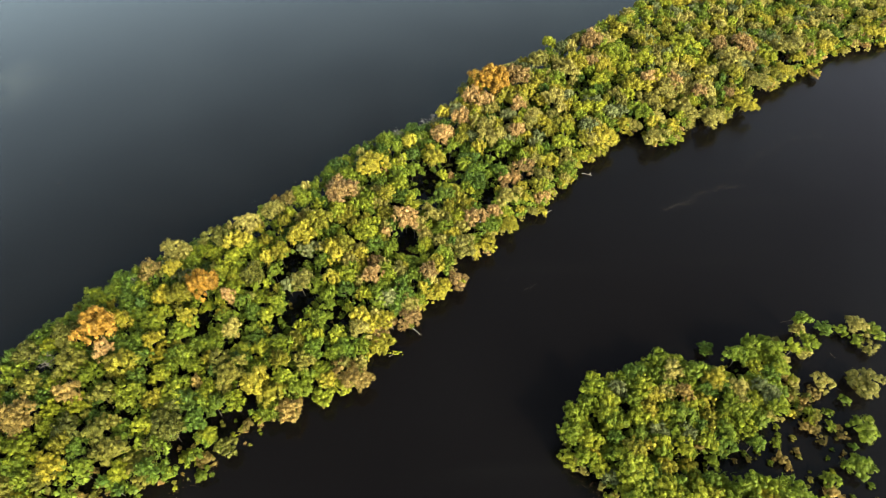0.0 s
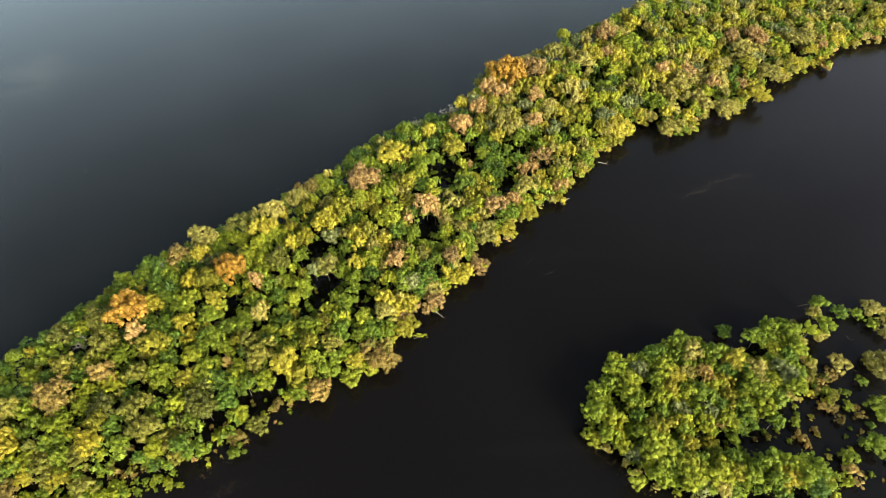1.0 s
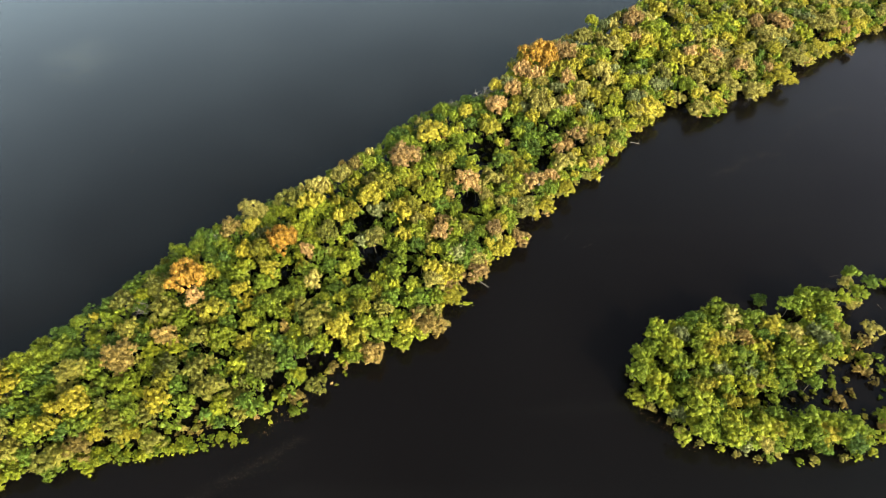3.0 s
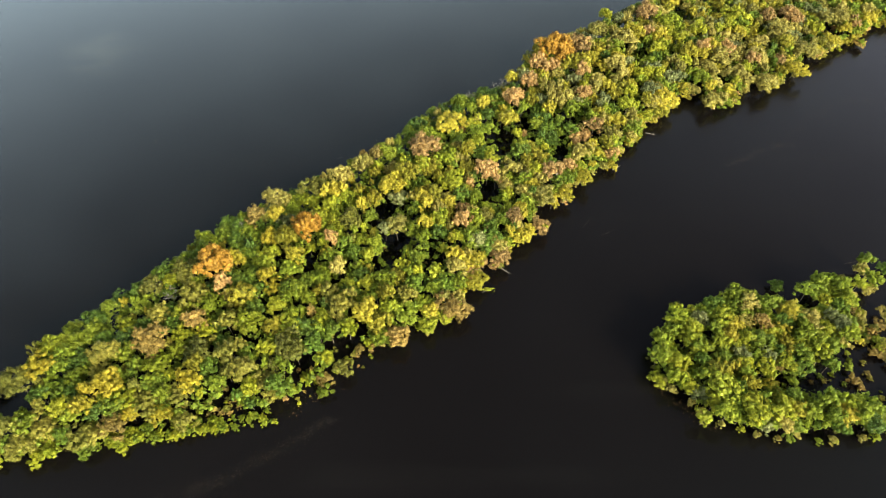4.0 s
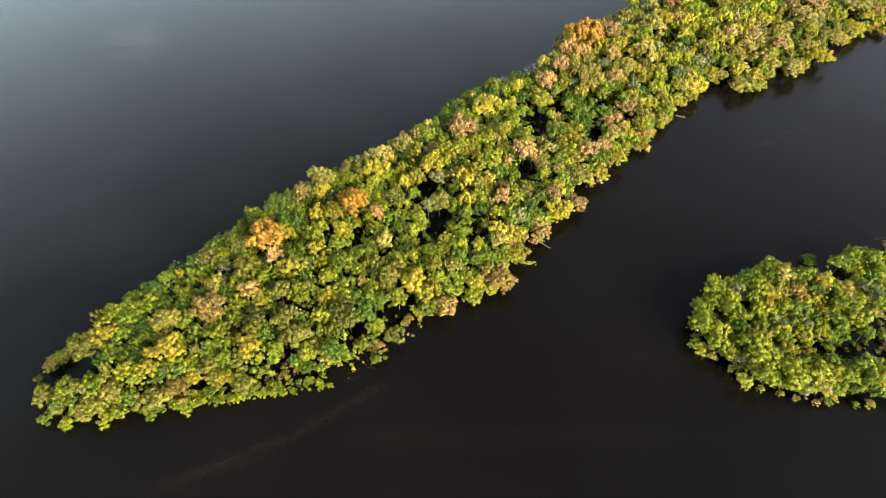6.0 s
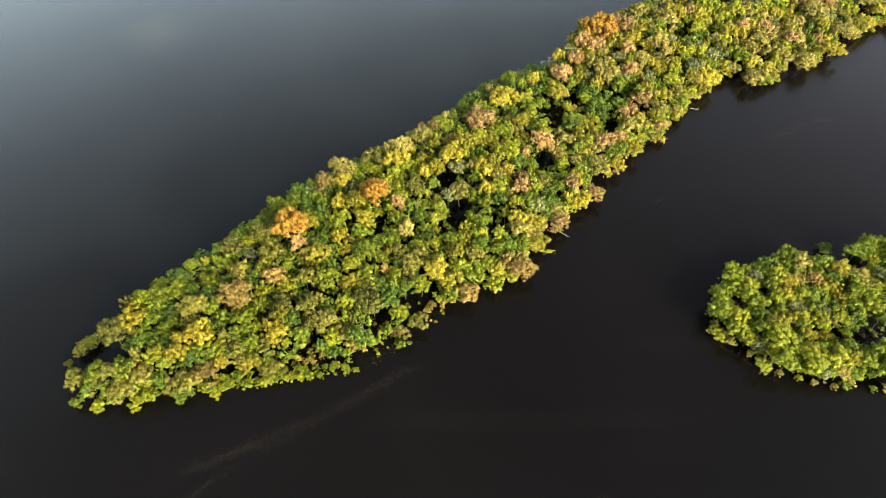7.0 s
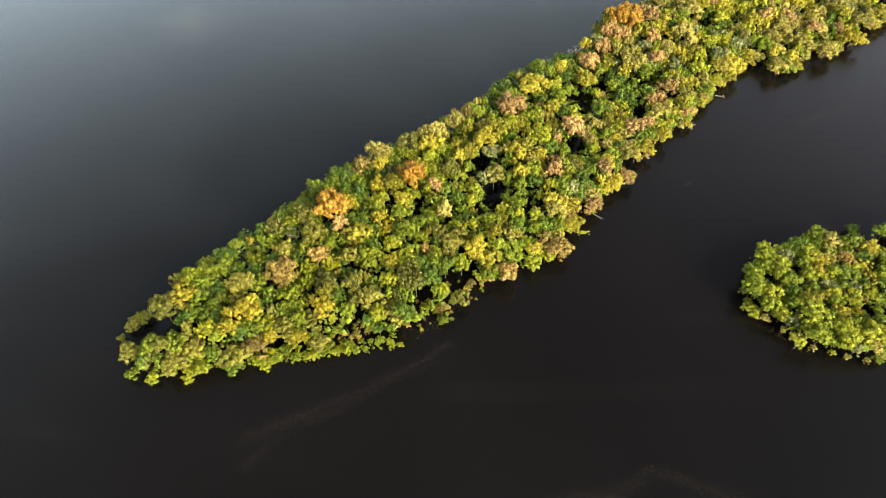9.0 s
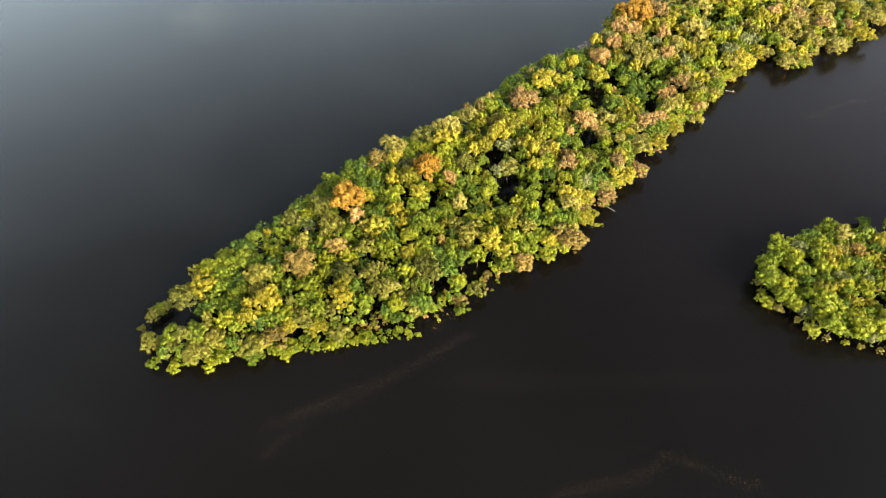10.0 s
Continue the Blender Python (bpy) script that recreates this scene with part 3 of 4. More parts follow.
STANDS.append(("yellow", "bank", [
    (-1.2, 88.2, 2.8), (7.6, 100.2, 1.5), (10.6, 102.1, 2.1), (16.2, 109.6, 2.7), (42.8, 138.2, 2.3),
    (45.1, 142.5, 4.1), (52.3, 149.6, 2.8), (91.3, 160.3, 3.6), (108.6, 176, 3.4), (127.8, 191.3, 3.2),
]))
STANDS.append(("blush", "bank", [
    (-85.5, 37.1, 2.6), (-30.7, 58.1, 2.7), (-18.8, 65.7, 3.3), (-7.4, 80.7, 2.7), (3.5, 91.4, 2.3),
]))
STANDS.append(("blush", "island", [
    (-81.9, 53.6, 2.4), (-82.3, 55, 3.4), (-74.4, 60.3, 2.5), (-70.8, 69.9, 1.8), (-67.4, 91, 2.3), (-47.8, 84.4, 1.7),
    (-39.7, 114.8, 1.7), (-16.2, 90.5, 2.1), (-26.4, 118, 4.1), (-3.3, 91.6, 2), (-9.5, 108.7, 2.7),
    (-15.7, 128.9, 1.3),
]))
STANDS.append(("blush", "island", [
    (8, 108.9, 2.4), (-0.1, 140.9, 3.1), (4.9, 148.3, 2.5), (21.6, 127.4, 2.3), (8.5, 157.7, 2.5), (12.2, 155.3, 2.2),
    (20.4, 141.1, 2.2), (21.9, 153.8, 2.2), (22.6, 167.9, 3.7), (46.3, 175.8, 1.9), (48.3, 188.2, 3.6),
    (63.2, 167.2, 2.3), (70.6, 166.6, 3), (77.6, 162.4, 2.2), (90.9, 188.6, 2.8), (98.5, 190.6, 2.8),
    (100.4, 187.4, 2.4),
]))
STANDS.append(("blush", "shallows", [
    (-45.6, 48.5, 1.6), (-38.9, 55.9, 1.1), (-36.5, 56.7, 0.9), (-16.7, 65, 1.2), (120.5, 178.4, 1.8),
]))
STANDS.append(("orange", "island", [
    (-73.4, 74.6, 3.8), (-53.7, 86.2, 3.3), (14.2, 162.8, 5.1),
]))
STANDS.append(("bare", "island", [
    (-85.9, 71.4, 1.1), (-83, 68.1, 1.6), (-79.2, 79.4, 1.2), (-70.8, 90, 2.3), (-13.6, 143.6, 1.4), (-5.6, 146.7, 2.1),
    (-2.8, 149.7, 1.9), (-0.7, 153.5, 1.4),
]))
STANDS.append(("green", "island", [
    (-101.3, 42.7, 2.1), (-99.7, 44.6, 2.1), (-99.7, 49.4, 2.4), (-93.4, 38.3, 1.6), (-96.5, 57.4, 2.5),
    (-92.8, 55.6, 2), (-87.8, 51.6, 1.7), (-86.9, 65.2, 2.1), (-79.7, 59.8, 1.8), (-74.7, 90.4, 2), (-68.5, 87.5, 2),
    (-63.2, 77.3, 2.7), (-56.2, 75.6, 3), (-49.1, 72.2, 2.1), (-27.2, 71.6, 2.4), (-26.7, 79.5, 2.7),
    (-20.6, 71.7, 2.6), (-16.5, 100.3, 2.4), (-9.2, 86.2, 2.2), (-12.5, 126.3, 2.6), (0.3, 105.9, 2.4),
    (8.9, 127.9, 2.3),
]))
STANDS.append(("khaki", "islet", [
    (24.4, 52.4, 2), (27, 47.9, 1.7), (28.1, 51.3, 2), (35, 39.9, 2), (35.6, 45.7, 3.6), (40.1, 40, 2.2),
    (46.5, 41, 2.5), (56.2, 39.6, 1.6), (56.4, 43.2, 2.1), (60.3, 42.4, 1.7), (52.2, 66.4, 2.1), (65.5, 73, 1.7),
    (77.8, 73.5, 1.8), (79, 79.4, 1.5),
]))
STANDS.append(("khaki", "shallows", [
    (73.8, 65.7, 1.4), (79.5, 65.6, 2), (88, 65.2, 3.1), (93.1, 74.3, 1.5), (92.9, 80, 2.2),
]))
STANDS.append(("lime", "islet", [
    (30.9, 39.6, 1.4), (25.7, 56.8, 1.8), (28.8, 58.7, 1.6), (30.4, 61.9, 2.1), (37.9, 56.3, 1.6), (38, 59.4, 1.6),
    (45.8, 49.9, 1.5), (44.9, 52.8, 1.5), (51.5, 40.2, 1.8), (41, 62.6, 2.1), (61.8, 40.3, 1.7), (58.8, 53.5, 1.5),
    (57.4, 59.5, 1.6), (66.6, 58.4, 1.8), (65.4, 65, 1.4), (68.8, 73.3, 1.5), (70, 71.7, 1.9),
]))
STANDS.append(("lime", "shallows", [
    (24.2, 49.1, 1.7), (71.1, 40.8, 1.2), (65.7, 52.5, 1.1), (73.3, 45.2, 1.6), (79.5, 47.6, 2.4), (77.9, 56.2, 1),
    (78.5, 59.3, 1), (83.8, 55.2, 2.5), (91.4, 76.2, 1.5),
]))
STANDS.append(("yellow", "islet", [
    (28.9, 49.2, 1.1), (31.5, 49.9, 1.4), (31.7, 57, 2), (30.6, 64.2, 1.5), (39.9, 47.6, 1.3), (35.4, 60.7, 0.9),
    (41.5, 48.8, 1.5), (34.5, 65.2, 1.4), (44, 57.1, 1.6), (52.2, 43.5, 1.3), (51.1, 47.7, 1.3), (49.1, 55.3, 1.4),
    (47.3, 62.7, 0.9), (60.2, 57.7, 1.4), (70, 67.6, 1.8), (74.5, 72.4, 1.5),
]))
STANDS.append(("yellow", "shallows", [
    (66.7, 40.6, 1.7), (70.9, 59, 1), (86.6, 66.4, 1.6),
]))
STANDS.append(("blush", "islet", [
    (49.3, 51.2, 1.3), (49, 61.5, 1.6),
]))
STANDS.append(("blush", "shallows", [
    (65.7, 49.5, 1.3), (73.2, 40.6, 0.9), (72.9, 42.9, 1.4), (72.6, 56.1, 1.3), (75, 53.2, 0.9), (74.6, 55.8, 1),
    (74.8, 61.9, 1.1), (79.4, 54.4, 0.9), (77.1, 63.2, 1.2),
]))
STANDS.append(("green", "islet", [
    (32.7, 48.3, 1.7), (34.4, 54.7, 1.8), (39.5, 66.2, 1.9), (45.9, 63.6, 1.6), (46, 69, 2.4), (53.7, 62.4, 1.9),
    (60, 51.4, 1.6), (61.9, 70.2, 2.2), (67.9, 66.4, 1.7),
]))
STANDS.append(("green", "shallows", [
    (57.4, 74, 1.6), (80.8, 52.1, 0.8), (83.1, 61.9, 1.2), (85.1, 79.4, 1.7), (88.8, 79, 1.5), (96.2, 78.7, 1.8),
]))

MIDDLE = {"khaki": 5.2, "lime": 4.7, "yellow": 5.7, "blush": 5.7, "orange": 7.5, "green": 4.3, "russet": 4.5, "bare": 5.0}
for kind, where, trees in STANDS:
    for x, y, r in trees:
        if kind == "bare":
            continue
        middle = MIDDLE[kind]
        if r < 1.5:
            middle = min(middle, 3.2)
        if where == "islet" and kind in ("khaki", "yellow"):  # the islet is greener than the island
            kind = rng.choices([kind, "lime"], [65, 35])[0]
        if where not in ("island", "bank") and kind == "blush":
            kind = "russet"
        if where == "bank":  # the trees that lean out over the sunlit shore are low
            middle = min(middle, 0.55 * r + 1.6)
        if where == "shallows":  # bushes drowned up to their crowns
            middle = 0.6 * r + 0.25
        plant(kind, x, y, r * 1.03, middle + (1.2 if x + y > 150 and y - x > 100 else 0))

# the rest of the canopy: green trees between them
for poly, tries in ((ISLAND, 12000), (ISLET, 1600), (SPIT, 500)):
    x0, x1 = min(p[0] for p in poly), max(p[0] for p in poly)
    y0, y1 = min(p[1] for p in poly), max(p[1] for p in poly)
    for n in range(tries):
        x, y = rng.uniform(x0, x1), rng.uniform(y0, y1)
        if not inside(poly, x, y):
            continue
        edge = edge_distance(poly, x, y)
        r = rng.uniform(1.6, 2.5) if n < tries * 0.7 else rng.uniform(1.1, 1.6)
        if edge < r * (0.72 if poly is ISLAND else 0.85):
            continue
        if in_gap(x, y, r * 0.6):
            continue
        if any(math.hypot(x - px, y - py) < 0.575 * (r + pr) for px, py, pr in planted):
            continue
        # far off: more straw and yellow, plus hazy brightness put into leaf colour
        far = (x + y) > 150
        near_mix = [36, 26, 20, 6, 3, 9]
        if -62 < x < 0 and edge_distance(NEAR_SHORE, x, y) < 24:  # a brighter stand behind the bank
            near_mix = [22, 8, 46, 8, 12, 4]
        kind = rng.choices(["green", "deep", "lime", "khaki", "yellow", "sage"], [8, 3, 22, 32, 27, 12] if far else near_mix if poly is ISLAND else [26, 10, 34, 8, 14, 8])[0]
        if poly is ISLAND and x > -25 and edge_distance(NEAR_SHORE, x, y) < 6:  # the low sun's gold on the bank is put into leaf colour
            kind = rng.choices(["khaki", "yellow", "blush", "lime", "green"], [38, 24, 14, 16, 8])[0]
        plant(kind, x, y, r, (rng.uniform(3.6, 4.8) if edge > 3 else rng.uniform(2.6, 3.8)) + (1.2 if far and y - x > 100 else 0))

# slender young trees whose tops break the canopy between the crowns
young = 0
while young < 230:
    x, y = rng.uniform(-112, 150), rng.uniform(30, 215)
    r = rng.uniform(0.8, 1.2)
    if not inside(ISLAND, x, y) or edge_distance(ISLAND, x, y) < 1.2 or in_gap(x, y, 0.5):
        continue
    if any(math.hypot(x - px, y - py) < 0.5 * (r + pr) for px, py, pr in planted):
        continue
    kind = rng.choices(["lime", "khaki", "yellow", "green", "blush"], [26, 24, 16, 28, 6])[0]
    plant(kind, x, y, r, rng.uniform(4.4, 5.6) + (1.2 if x + y > 150 and y - x > 100 else 0))
    young += 1

# low bushes that hang into the water along the sunlit shores
SHRUB = {}


def shrub(kind, x, y, r, lift):
    # shrubs take the same light-imitating darker leaf colours towards the tip
    if kind in DIMMED and rng.random() < (22 - (x + 0.55 * y)) / 60:
        kind = DIMMED[kind]
    if (kind, 0) not in SHRUB:
        for n in range(3):
            bush = tagged(new(kind + "_shrub"), {"lime": "low lime-green shrub half drowned at the shore", "khaki": "low olive shrub half drowned at the shore",
                          "yellow": "low golden shrub half drowned at the shore", "moss": "low moss-green shrub half drowned at the shore",
                          "olive": "low dull olive shrub half drowned at the shore", "mustard": "low mustard shrub half drowned at the shore",
                          "russet": "low brown shrub half drowned at the shore", "blush": "low reddish shrub half drowned at the shore"}[kind], "shrub", "shrubs along the shore")
            part("stem", trunk_mesh(70 + n, 0.8, 0.04, 0.6), bush)
            part("foliage", crown_mesh("foliage", 300 + n, 1.0, 0.75, 5, 3, 0.36, 26, 0.145, LEAVES[kind]), bush).location = (0, 0, 0.55)
            SHRUB[kind, n] = bush
    m = pose(x, y, lift, 0, 0, rng.uniform(0, 360)) @ Matrix.Diagonal((r, r, r * rng.uniform(0.8, 1.3), 1))
    return copy_thing(SHRUB[kind, rng.randrange(3)], m)


for (xa, ya), (xb, yb) in zip(NEAR_SHORE, NEAR_SHORE[1:]):
    long = math.hypot(xb - xa, yb - ya)
    for k in range(int(long / 1.9)):
        f = (k + rng.random()) / (long / 1.9)
        x, y = xa + f * (xb - xa) + rng.uniform(-1.7, -0.2), ya + f * (yb - ya) + rng.uniform(0.6, 2.6)
        if xa < -99:  # moved inland so that the tip's outline fits the camera's view
            x, y = x + 1.4, y + 0.7
        if xa > 8:
            x, y = x + rng.uniform(0.2, 1.0), y - rng.uniform(0.2, 1.4)
        if -99 < xa < -42:
            y += rng.uniform(0.6, 2.0)
        if in_gap(x, y, 0.0) or rng.random() < 0.12:
            continue
        # past x = -20 gold and reddish kinds paint in the low sun's warmth
        kind = rng.choices(["lime", "khaki", "yellow", "blush"], [45, 32, 15, 8] if xa < -20 else [14, 36, 36, 14])[0]
        shrub(kind, x, y, rng.uniform(0.6, 1.25), rng.uniform(0.0, 0.8))
        # a second row in gold kinds, the same painted warm light
        if xa > 8:
            shrub(rng.choices(["khaki", "yellow", "mustard", "blush"], [30, 36, 20, 14])[0], x - rng.uniform(0.3, 1.2), y + rng.uniform(0.3, 1.3), rng.uniform(0.8, 1.4), rng.uniform(0.5, 1.6))
for x, y, r in list(planted):  # skirts of leaves under the trees at the near shore
    if edge_distance(NEAR_SHORE, x, y) < r + 1.2 and r > 1.4 and x > -40 and not in_gap(x, y - 2, 0.0):
        for k in range(2):
            a = radians(rng.uniform(-120, 20))
            sx, sy = x + math.cos(a) * r * 0.3, y + math.sin(a) * r * 0.3
            # east of x = -25 the skirts' colour holds the warm sunlight too
            shrub(rng.choices(["lime", "khaki", "yellow", "blush"], [45, 35, 20, 0] if x < -25 else [14, 40, 30, 16])[0], sx, sy, rng.uniform(0.8, 1.15), rng.uniform(0.6, 1.9))
for (xa, ya), (xb, yb) in zip(ISLET, ISLET[1:] + ISLET[:1]):
    if 45 < ya < 57 and xa > 45:
        continue
    long = math.hypot(xb - xa, yb - ya)
    for k in range(int(long / 2.3)):
        f = (k + rng.random()) / (long / 2.3)
        shrub(rng.choices(["lime", "khaki"], [50, 50])[0], xa + f * (xb - xa) + rng.uniform(-0.7, 0.7), ya + f * (yb - ya) + rng.uniform(-0.7, 0.7), rng.uniform(0.5, 1.1), rng.uniform(0, 0.5))

# the thicket under the canopy, too tangled to count
nrng = np.random.default_rng(5)


def thicket(name, poly, count, seed):
    lo, hi = np.min(poly, 0), np.max(poly, 0)
    spots = []
    while len(spots) < count:
        x, y = rng.uniform(lo[0], hi[0]), rng.uniform(lo[1], hi[1])
        if inside(poly, x, y) and edge_distance(poly, x, y) > 0.7 and not in_gap(x, y, 0.2):
            z = 3.0 + 1.6 * noise.noise((x * 0.25, y * 0.25, seed))
            if noise.noise((x * 0.16, y * 0.16, seed + 9)) > -0.5:
                spots.append((x, y, max(0.3, z)))
    verts, faces, n0 = [], [], 0
    leaves = 24
    for x, y, z in spots:
        lr = nrng.uniform(0.55, 1.05)
        centre = np.array((x, y, z))
        verts.append(KNOT_V * lr * nrng.uniform(0.6, 0.95, (6, 1)) + centre)
        faces += (KNOT_F + n0).tolist()
        n0 += 6
        d = nrng.normal(size=(leaves, 3)) + (0, 0, 0.5)
        d /= np.linalg.norm(d, axis=1, keepdims=True)
        at = centre + d * lr * nrng.uniform(0.7, 1.25, (leaves, 1))
        nrm = d + nrng.normal(scale=0.5, size=(leaves, 3))
        nrm /= np.linalg.norm(nrm, axis=1, keepdims=True)
        t = np.cross(nrm, nrng.normal(size=(leaves, 3)))
        t /= np.linalg.norm(t, axis=1, keepdims=True)
        s = nrng.uniform(0.16, 0.3, (leaves, 1))
        b = np.cross(nrm, t) * s * 0.8
        verts.append(np.stack([at - t * s, at + t * s * 0.6 + b, at + t * s * 0.6 - b], 1).reshape(-1, 3))
        faces += (np.arange(leaves * 3).reshape(-1, 3) + n0).tolist()
        n0 += leaves * 3
    me = mesh_from(name, np.concatenate(verts), faces, LEAVES["green"])
    tagged(new(name, me), "tangled green thicket under the flooded forest canopy", "undergrowth", kind="stuff")


thicket("undergrowth", ISLAND, 7400, 3.0)
thicket("undergrowth", ISLET, 900, 4.0)


# ---- bleached dead trees on the far shore ----
BARE = [bare_tree(90 + n, 5.4, 0.11, 1.7) for n in range(3)]
for kind, where, trees in STANDS:
    for x, y, r in trees if kind == "bare" else ():
        k = 0.62 + r * 0.2
        copy_thing(BARE[rng.randrange(3)], pose(x, y, 0, rng.uniform(-8, 8), rng.uniform(-8, 8), rng.uniform(0, 360)) @ Matrix.Diagonal((k * 1.2, k * 1.2, k, 1)))


# ---- driftwood ----
def driftwood(label, start, end, thick, lift, forks, seed):
    """A bleached log or branch that lies on the water or the bank, with a few broken forks."""
    r = random.Random(seed)
    verts, faces = [], []
    a, b = Vector((*start, lift)), Vector((*end, lift + 0.1))
    spine = wander(r, (0, 0, 0), b - a, 5, 0.12)
    tube(verts, faces, spine, [thick * k for k in (1, 0.95, 0.85, 0.7, 0.55, 0.3)], 6)
    for _ in range(forks):
        at = spine[r.randint(1, 4)]
        tip = at + Vector((r.uniform(-0.9, 0.9), r.uniform(-0.9, 0.9), r.uniform(0.1, 0.8)))
        tube(verts, faces, wander(r, at, tip, 3, 0.08), [thick * k for k in (0.5, 0.4, 0.3, 0.12)], 5)
    ob = new("driftwood", mesh_from("driftwood", verts, faces, DEAD if thick > 0.05 else BARK, smooth=True))
    ob.location = a
    tagged(ob, label, "driftwood", "driftwood")


driftwood("bleached pale log afloat beside the wooded shore", (26.1, 115.3), (28.7, 117.0), 0.16, 0.10, 1, 1)
driftwood("bleached forked branch reaching out over the water", (38.6, 131.6), (41.3, 130.6), 0.13, 0.12, 5, 2)
driftwood("pinkish bare branch hanging at the shore", (-6.8, 79.6), (-5.0, 77.6), 0.12, 0.5, 4, 3)
driftwood("tall pale broken snag at the forest edge", (9.2, 108.8), (10.6, 110.4), 0.20, 4.2, 5, 4)
driftwood("thin grey stick floating on black water", (77.0, 81.8), (80.2, 82.5), 0.035, 0.05, 1, 5)
driftwood("thin grey stick floating on black water", (85.1, 73.9), (85.6, 72.4), 0.035, 0.05, 1, 6)
driftwood("thin grey stick floating on black water", (82.6, 65.8), (83.8, 64.7), 0.03, 0.05, 0, 7)
driftwood("pale forked stick drifting on black water", (19.3, 90.7), (22.6, 92.7), 0.022, 0.03, 3, 8)
driftwood("thin pale stick drifting on black water", (14.9, 93.4), (17.3, 97.0), 0.014, 0.02, 1, 9)
driftwood("thin dark stick standing in open water", (-40.9, 127.0), (-40.2, 127.6), 0.035, 0.02, 1, 10)
driftwood("thin dark stick standing in open water", (-50.7, 119.6), (-49.8, 120.0), 0.035, 0.02, 2, 11)
driftwood("thin pale stick drifting on black water", (-105.6, 126.0), (-104.8, 127.6), 0.025, 0.02, 1, 12)

# a broken leafy branch afloat
raft = tagged(new("fallen_branch"), "broken leafy branch floating beside the shore", "branch")
raft.location = (-10.2, 73.1, 0.0)
rv, rf = [], []
tube(rv, rf, wander(random.Random(3), (-1.5, -0.7, 0.05), (1.5, 0.7, 0.1), 4, 0.05), [0.07, 0.06, 0.05, 0.04, 0.02], 5)
part("stem", mesh_from("stem", rv, rf, BARK, smooth=True), raft)
part("foliage", crown_mesh("foliage", 77, 1.0, 0.28, 3, 3, 0.3, 26, 0.15, LEAVES["lime"]), raft).scale = (1.5, 0.6, 1.0)

# drowned saplings whose tips stand out of the shallows beside the islet
for n in range(56):
    x, y = rng.uniform(65, 82), rng.uniform(41, 60)
    if inside(ISLET, x, y) or any(math.hypot(x - px, y - py) < pr for px, py, pr in planted):
        continue
    shrub(rng.choices(["moss", "olive", "russet"], [40, 30, 30])[0], x, y, rng.uniform(0.22, 0.75), rng.uniform(-0.15, 0.05))
for x, y in ((79, 79.4), (77.8, 73.5), (65.5, 73), (70, 71.7)):  # leaves down to the water under the trees that stand alone
    for k in range(4):
        shrub("khaki" if x > 75 else "lime", x + rng.uniform(-0.9, 0.9), y + rng.uniform(-1.2, 0.4), rng.uniform(0.9, 1.2), 0.2 + 0.75 * k)
for n in range(34):  # brown scrub on the islet's east side
    k = rng.random()
    shrub(rng.choices(["russet", "olive", "moss"], [40, 30, 30])[0], 72 + 3.5 * k + rng.uniform(-2, 2), 67 - 11 * k + rng.uniform(-1, 1), rng.uniform(0.5, 1.15), rng.uniform(0, 0.4))
for n in range(120):  # bright tufts standing apart before the bank near the tip
    k = rng.random()
    shrub("moss" if rng.random() < 0.4 else "lime", -90 + 36 * k, 34.2 + 5.6 * k + rng.uniform(-0.8, 2.2), rng.uniform(0.3, 1.0), rng.uniform(-0.1, 0.2))
for n in range(22):  # brown drowned twigs in the bay of the bank
    shrub(rng.choice(["russet", "olive", "blush"]), rng.uniform(-69, -62), rng.uniform(40.5, 47), rng.uniform(0.3, 0.8), rng.uniform(-0.1, 0.3))
for gx, gy, gr in GAPS:  # drowned tips in the openings
    for n in range(int(gr * 1.6)):
        a, k = rng.uniform(0, 6.28), rng.uniform(0.55, 1.0)
        shrub(rng.choice(["moss", "olive", "moss", "russet"]), gx + gr * k * math.cos(a), gy + gr * k * math.sin(a), rng.uniform(0.25, 0.7), rng.uniform(-0.15, 0.2))
for n in range(26):
    k = n / 26
    shrub(rng.choice(["lime", "blush", "khaki"]), -53 + 19 * k + rng.uniform(-1, 1.5), 43 + 13.5 * k + rng.uniform(-1.5, 2.5), rng.uniform(0.25, 0.7), 0.0)

# ---- foam and leaf litter in drift lines on the current ----
FOAM = bark_material("drift_foam", (0.008, 0.0062, 0.005), (0.034, 0.025, 0.019))
THREAD = bark_material("foam_thread", (0.012, 0.010, 0.009), (0.046, 0.038, 0.034))
LITTER = bark_material("leaf_litter", (0.04, 0.023, 0.011), (0.17, 0.10, 0.05))


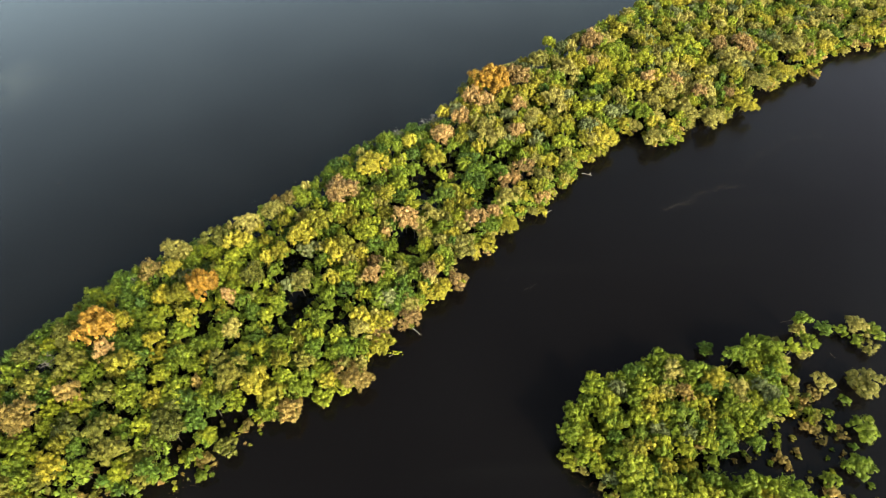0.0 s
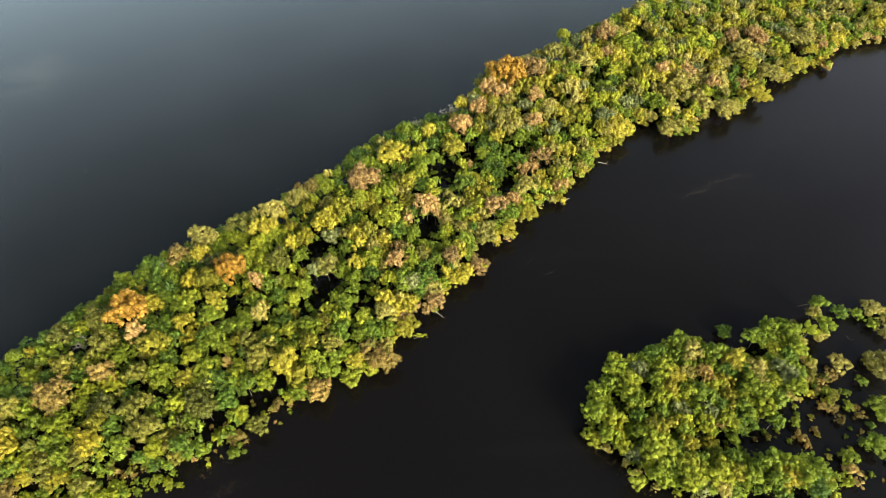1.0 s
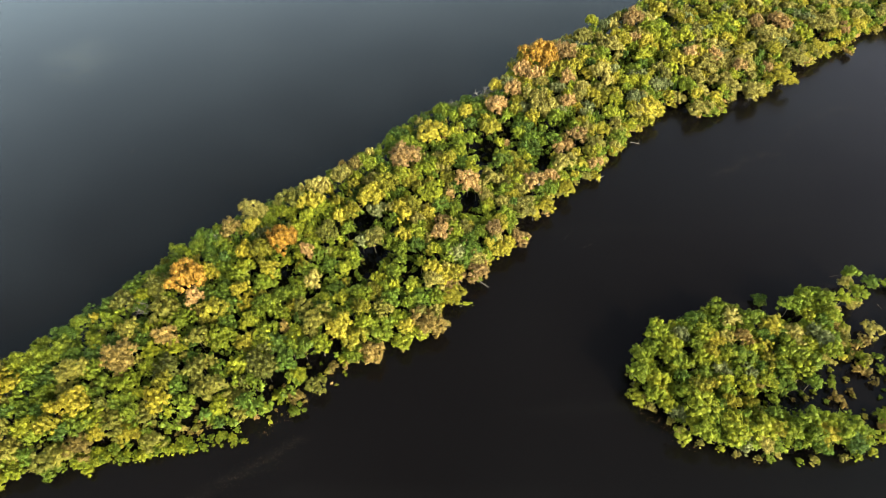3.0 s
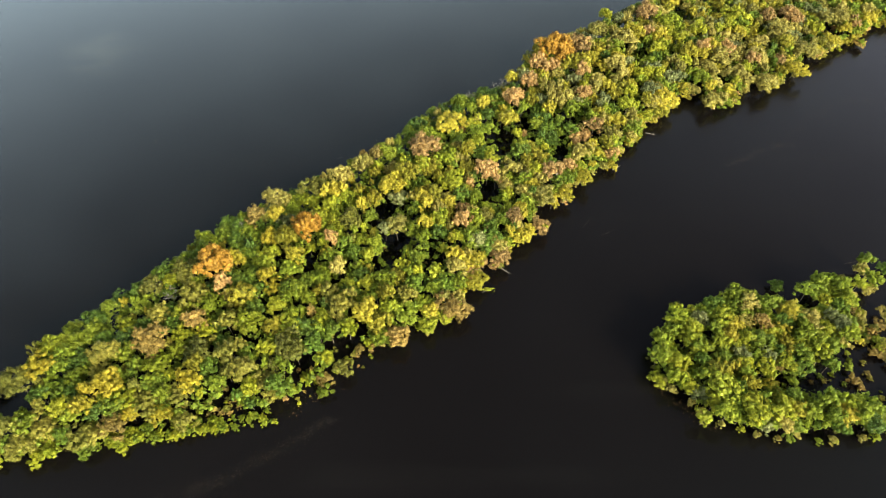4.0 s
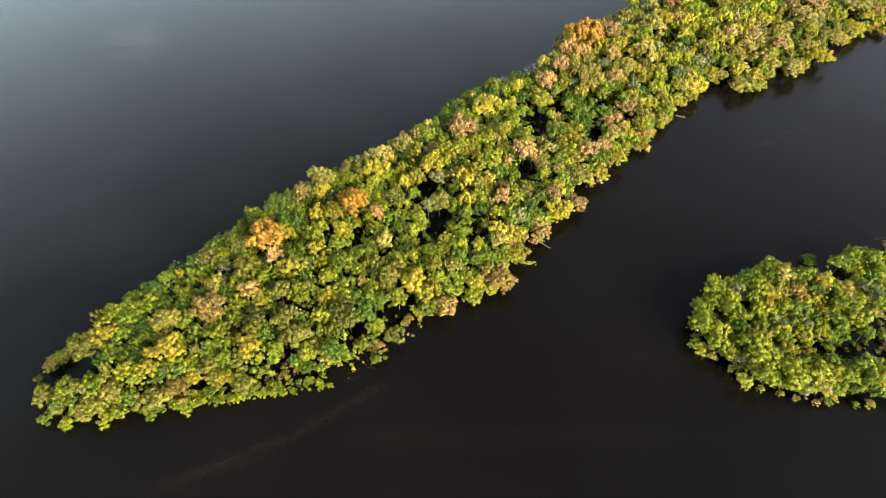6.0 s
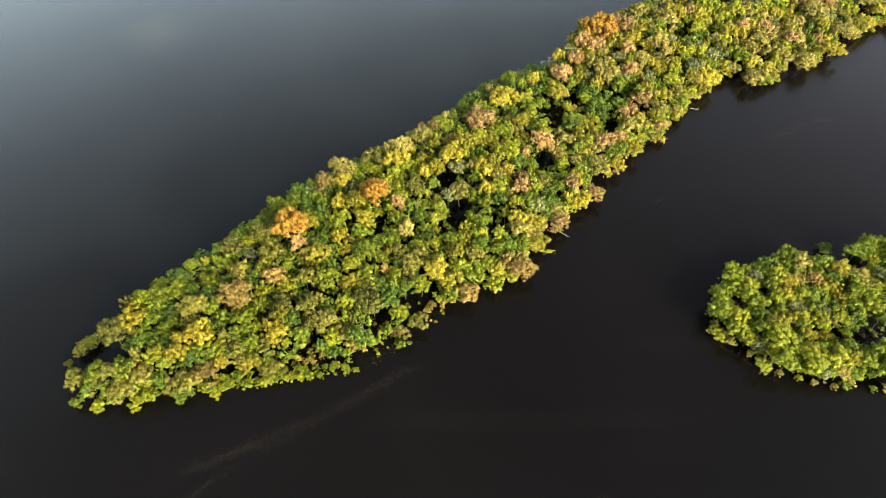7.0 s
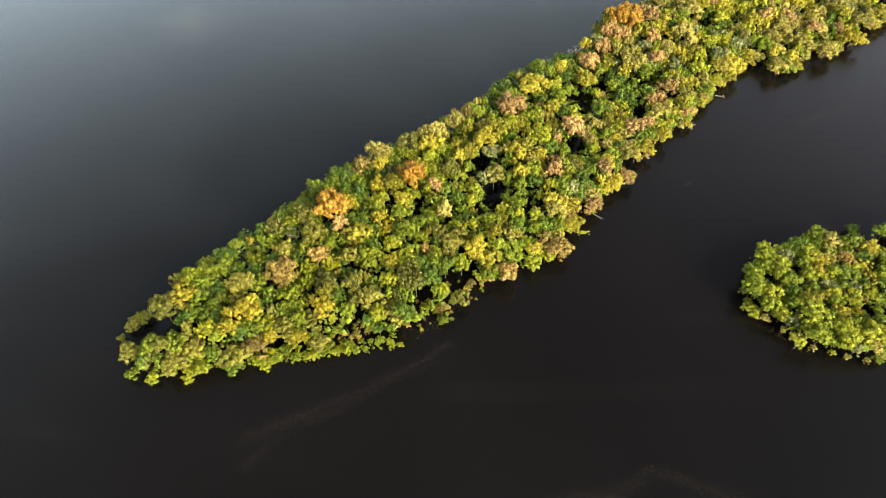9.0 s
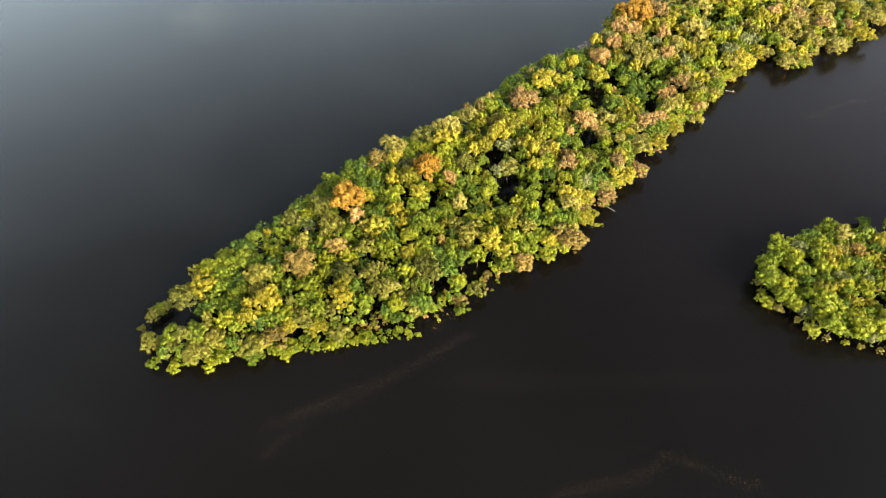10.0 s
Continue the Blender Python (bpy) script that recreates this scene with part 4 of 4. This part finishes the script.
def drift_line(points, per_metre, wide, seed, big=0.042):
    r = np.random.default_rng(seed)
    pts = np.array(points, float)
    verts, faces = [], []
    for p, q in zip(pts, pts[1:]):
        long = np.linalg.norm(q - p)
        side = np.array([-(q - p)[1], (q - p)[0]]) / long
        for _ in range(int(long * per_metre)):
            f = r.random()
            here = p + f * (q - p)
            if noise.noise((here[0] * 0.35, here[1] * 0.35, seed)) < -0.28:
                continue
            snake = 1.3 * wide * noise.noise((here[0] * 0.22, here[1] * 0.22, seed + 5))
            at = here + side * (snake + r.normal(scale=wide * 0.6) * (0.3 if r.random() < 0.4 else 1))
            s, n0 = big * r.uniform(0.18, 0.5), len(verts)
            a = math.atan2(q[1] - p[1], q[0] - p[0]) + r.normal(scale=0.3)
            along, out = np.array((math.cos(a), math.sin(a))), np.array((-math.sin(a), math.cos(a)))
            stretch = r.uniform(3.0, 16.0)
            for u, w in ((-1, 0), (-0.3, -0.8), (0.5, -0.6), (1, 0.2), (0.4, 0.9), (-0.4, 0.7)):
                spot = at + along * u * s * stretch + out * w * s * r.uniform(0.6, 1.3)
                verts.append((spot[0], spot[1], 0.006))
            verts.append((at[0], at[1], 0.025))
            faces += [(n0 + k, n0 + (k + 1) % 6, n0 + 6) for k in range(6)]
    ob = new("drift_foam", mesh_from("drift_foam", verts, faces, FOAM))
    tagged(ob, "thin brown drift line of foam and leaf litter", "foam", kind="stuff")


def along(pts, f):
    """The point at share f of a line, and the line's heading there."""
    steps = np.linalg.norm(np.diff(pts, axis=0), axis=1)
    run = np.concatenate(([0], np.cumsum(steps))) / steps.sum()
    n = min(len(pts) - 2, int(np.searchsorted(run, f, side="right")) - 1)
    k = (f - run[n]) / (run[n + 1] - run[n])
    return pts[n] + k * (pts[n + 1] - pts[n]), math.atan2(*(pts[n + 1] - pts[n])[::-1])


def foam_threads(points, count, wide, seed):
    """Fine threads of foam, drawn out and curled by the current."""
    r = np.random.default_rng(seed)
    pts = np.array(points, float)
    verts, faces = [], []
    for _ in range(count):
        at, heading = along(pts, r.random())
        at = at + r.normal(scale=wide * 0.5, size=2)
        heading += r.normal(scale=0.22)
        n, step, thick = int(r.integers(3, 11)), r.uniform(0.2, 0.42), r.uniform(0.003, 0.009)
        first = len(verts)
        for k in range(n + 1):
            heading += r.normal(scale=0.33)
            out = np.array((-math.sin(heading), math.cos(heading))) * thick * math.sin(math.pi * (k + 0.3) / (n + 0.6)) * r.uniform(0.4, 1.3)
            verts += [(*(at - out), 0.008), (*at, 0.016), (*(at + out), 0.008)]
            at = at + step * np.array((math.cos(heading), math.sin(heading)))
        for k in range(n):
            p = first + 3 * k
            faces += [(p, p + 3, p + 4, p + 1), (p + 1, p + 4, p + 5, p + 2)]
    ob = new("foam_threads", mesh_from("foam_threads", verts, faces, THREAD))
    tagged(ob, "pale curling threads of foam on black water", "foam", kind="stuff")


def litter(points, count, wide, seed, size=0.05):
    """Fallen leaves afloat in a loose line."""
    r = np.random.default_rng(seed)
    pts = np.array(points, float)
    verts, faces = [], []
    for _ in range(count):
        at, _a = along(pts, r.random())
        at = at + r.normal(scale=wide * r.choice((0.25, 0.7)), size=2)
        a, s, n0 = r.uniform(0, 6.28), size * r.uniform(0.5, 1.6), len(verts)
        c, q = s * math.cos(a), s * math.sin(a)
        verts += [(at[0] - c, at[1] - q, 0.006), (at[0] + 0.5 * q, at[1] - 0.5 * c, 0.012), (at[0] + c, at[1] + q, 0.02), (at[0] - 0.5 * q, at[1] + 0.5 * c, 0.012)]
        faces += [(n0, n0 + 1, n0 + 2), (n0, n0 + 2, n0 + 3)]
    ob = new("leaf_litter", mesh_from("leaf_litter", verts, faces, LITTER))
    tagged(ob, "scattered brown fallen leaves afloat on black water", "leaf litter", kind="stuff")


LONG_DRIFT = [(-85.7, 16.8), (-81, 19.3), (-74.6, 22.5), (-68, 25.1), (-60.1, 29.2), (-54.2, 32.7), (-48.2, 37), (-43.2, 40)]
LOW_DRIFT = [(-29, 4.3), (-20.4, 6.5), (-16.5, 7.6), (-12.9, 7.1), (-8.5, 10.4), (-5.2, 13.3), (-2.3, 11.6), (2.6, 10), (6.3, 7.9), (11, 7)]
foam_threads(LONG_DRIFT, 110, 1.7, 21)
foam_threads([(-82.8, 11.1), (-80.4, 15.7), (-74.3, 20), (-67.7, 22.6)], 34, 2.6, 22)
litter(LONG_DRIFT, 420, 2.0, 23, 0.03)
foam_threads(LOW_DRIFT, 34, 1.8, 24)
litter(LOW_DRIFT, 620, 1.9, 25, 0.045)
foam_threads([(58.6, 117.2), (64, 120.6), (70.4, 124.4), (80.8, 127.5)], 40, 1.6, 26)
foam_threads([(82, 133), (92.4, 141), (97.9, 145), (112, 150)], 26, 2.0, 27)
foam_threads([(-88, 172), (-82, 184), (-70, 178), (-58, 176)], 22, 4.0, 28)
litter([(24, 47), (29, 43.5), (34, 38.5)], 90, 1.3, 29, 0.09)
litter([(-52, 41), (-45, 46), (-40, 54)], 110, 1.6, 30, 0.08)

drift_line(LONG_DRIFT, 18, 1.5, 1)
drift_line([(-82.8, 11.1), (-80.4, 15.7), (-74.3, 20), (-67.7, 22.6), (-61, 25.9)], 16, 2.4, 2)
drift_line(LOW_DRIFT, 16, 1.7, 3)
drift_line([(-100, 8), (-92, 12), (-86, 16)], 3, 2.0, 6)
drift_line([(58.6, 117.2), (64, 120.6), (70.4, 124.4), (80.8, 127.5)], 26, 1.3, 4, 0.05)
drift_line([(82, 133), (92.4, 141), (97.9, 145), (112, 150)], 14, 1.6, 5, 0.05)

for tree in (*TREES.values(), *SHRUB.values(), *BARE):
    for o in (*tree.children_recursive, tree):
        bpy.data.objects.remove(o)
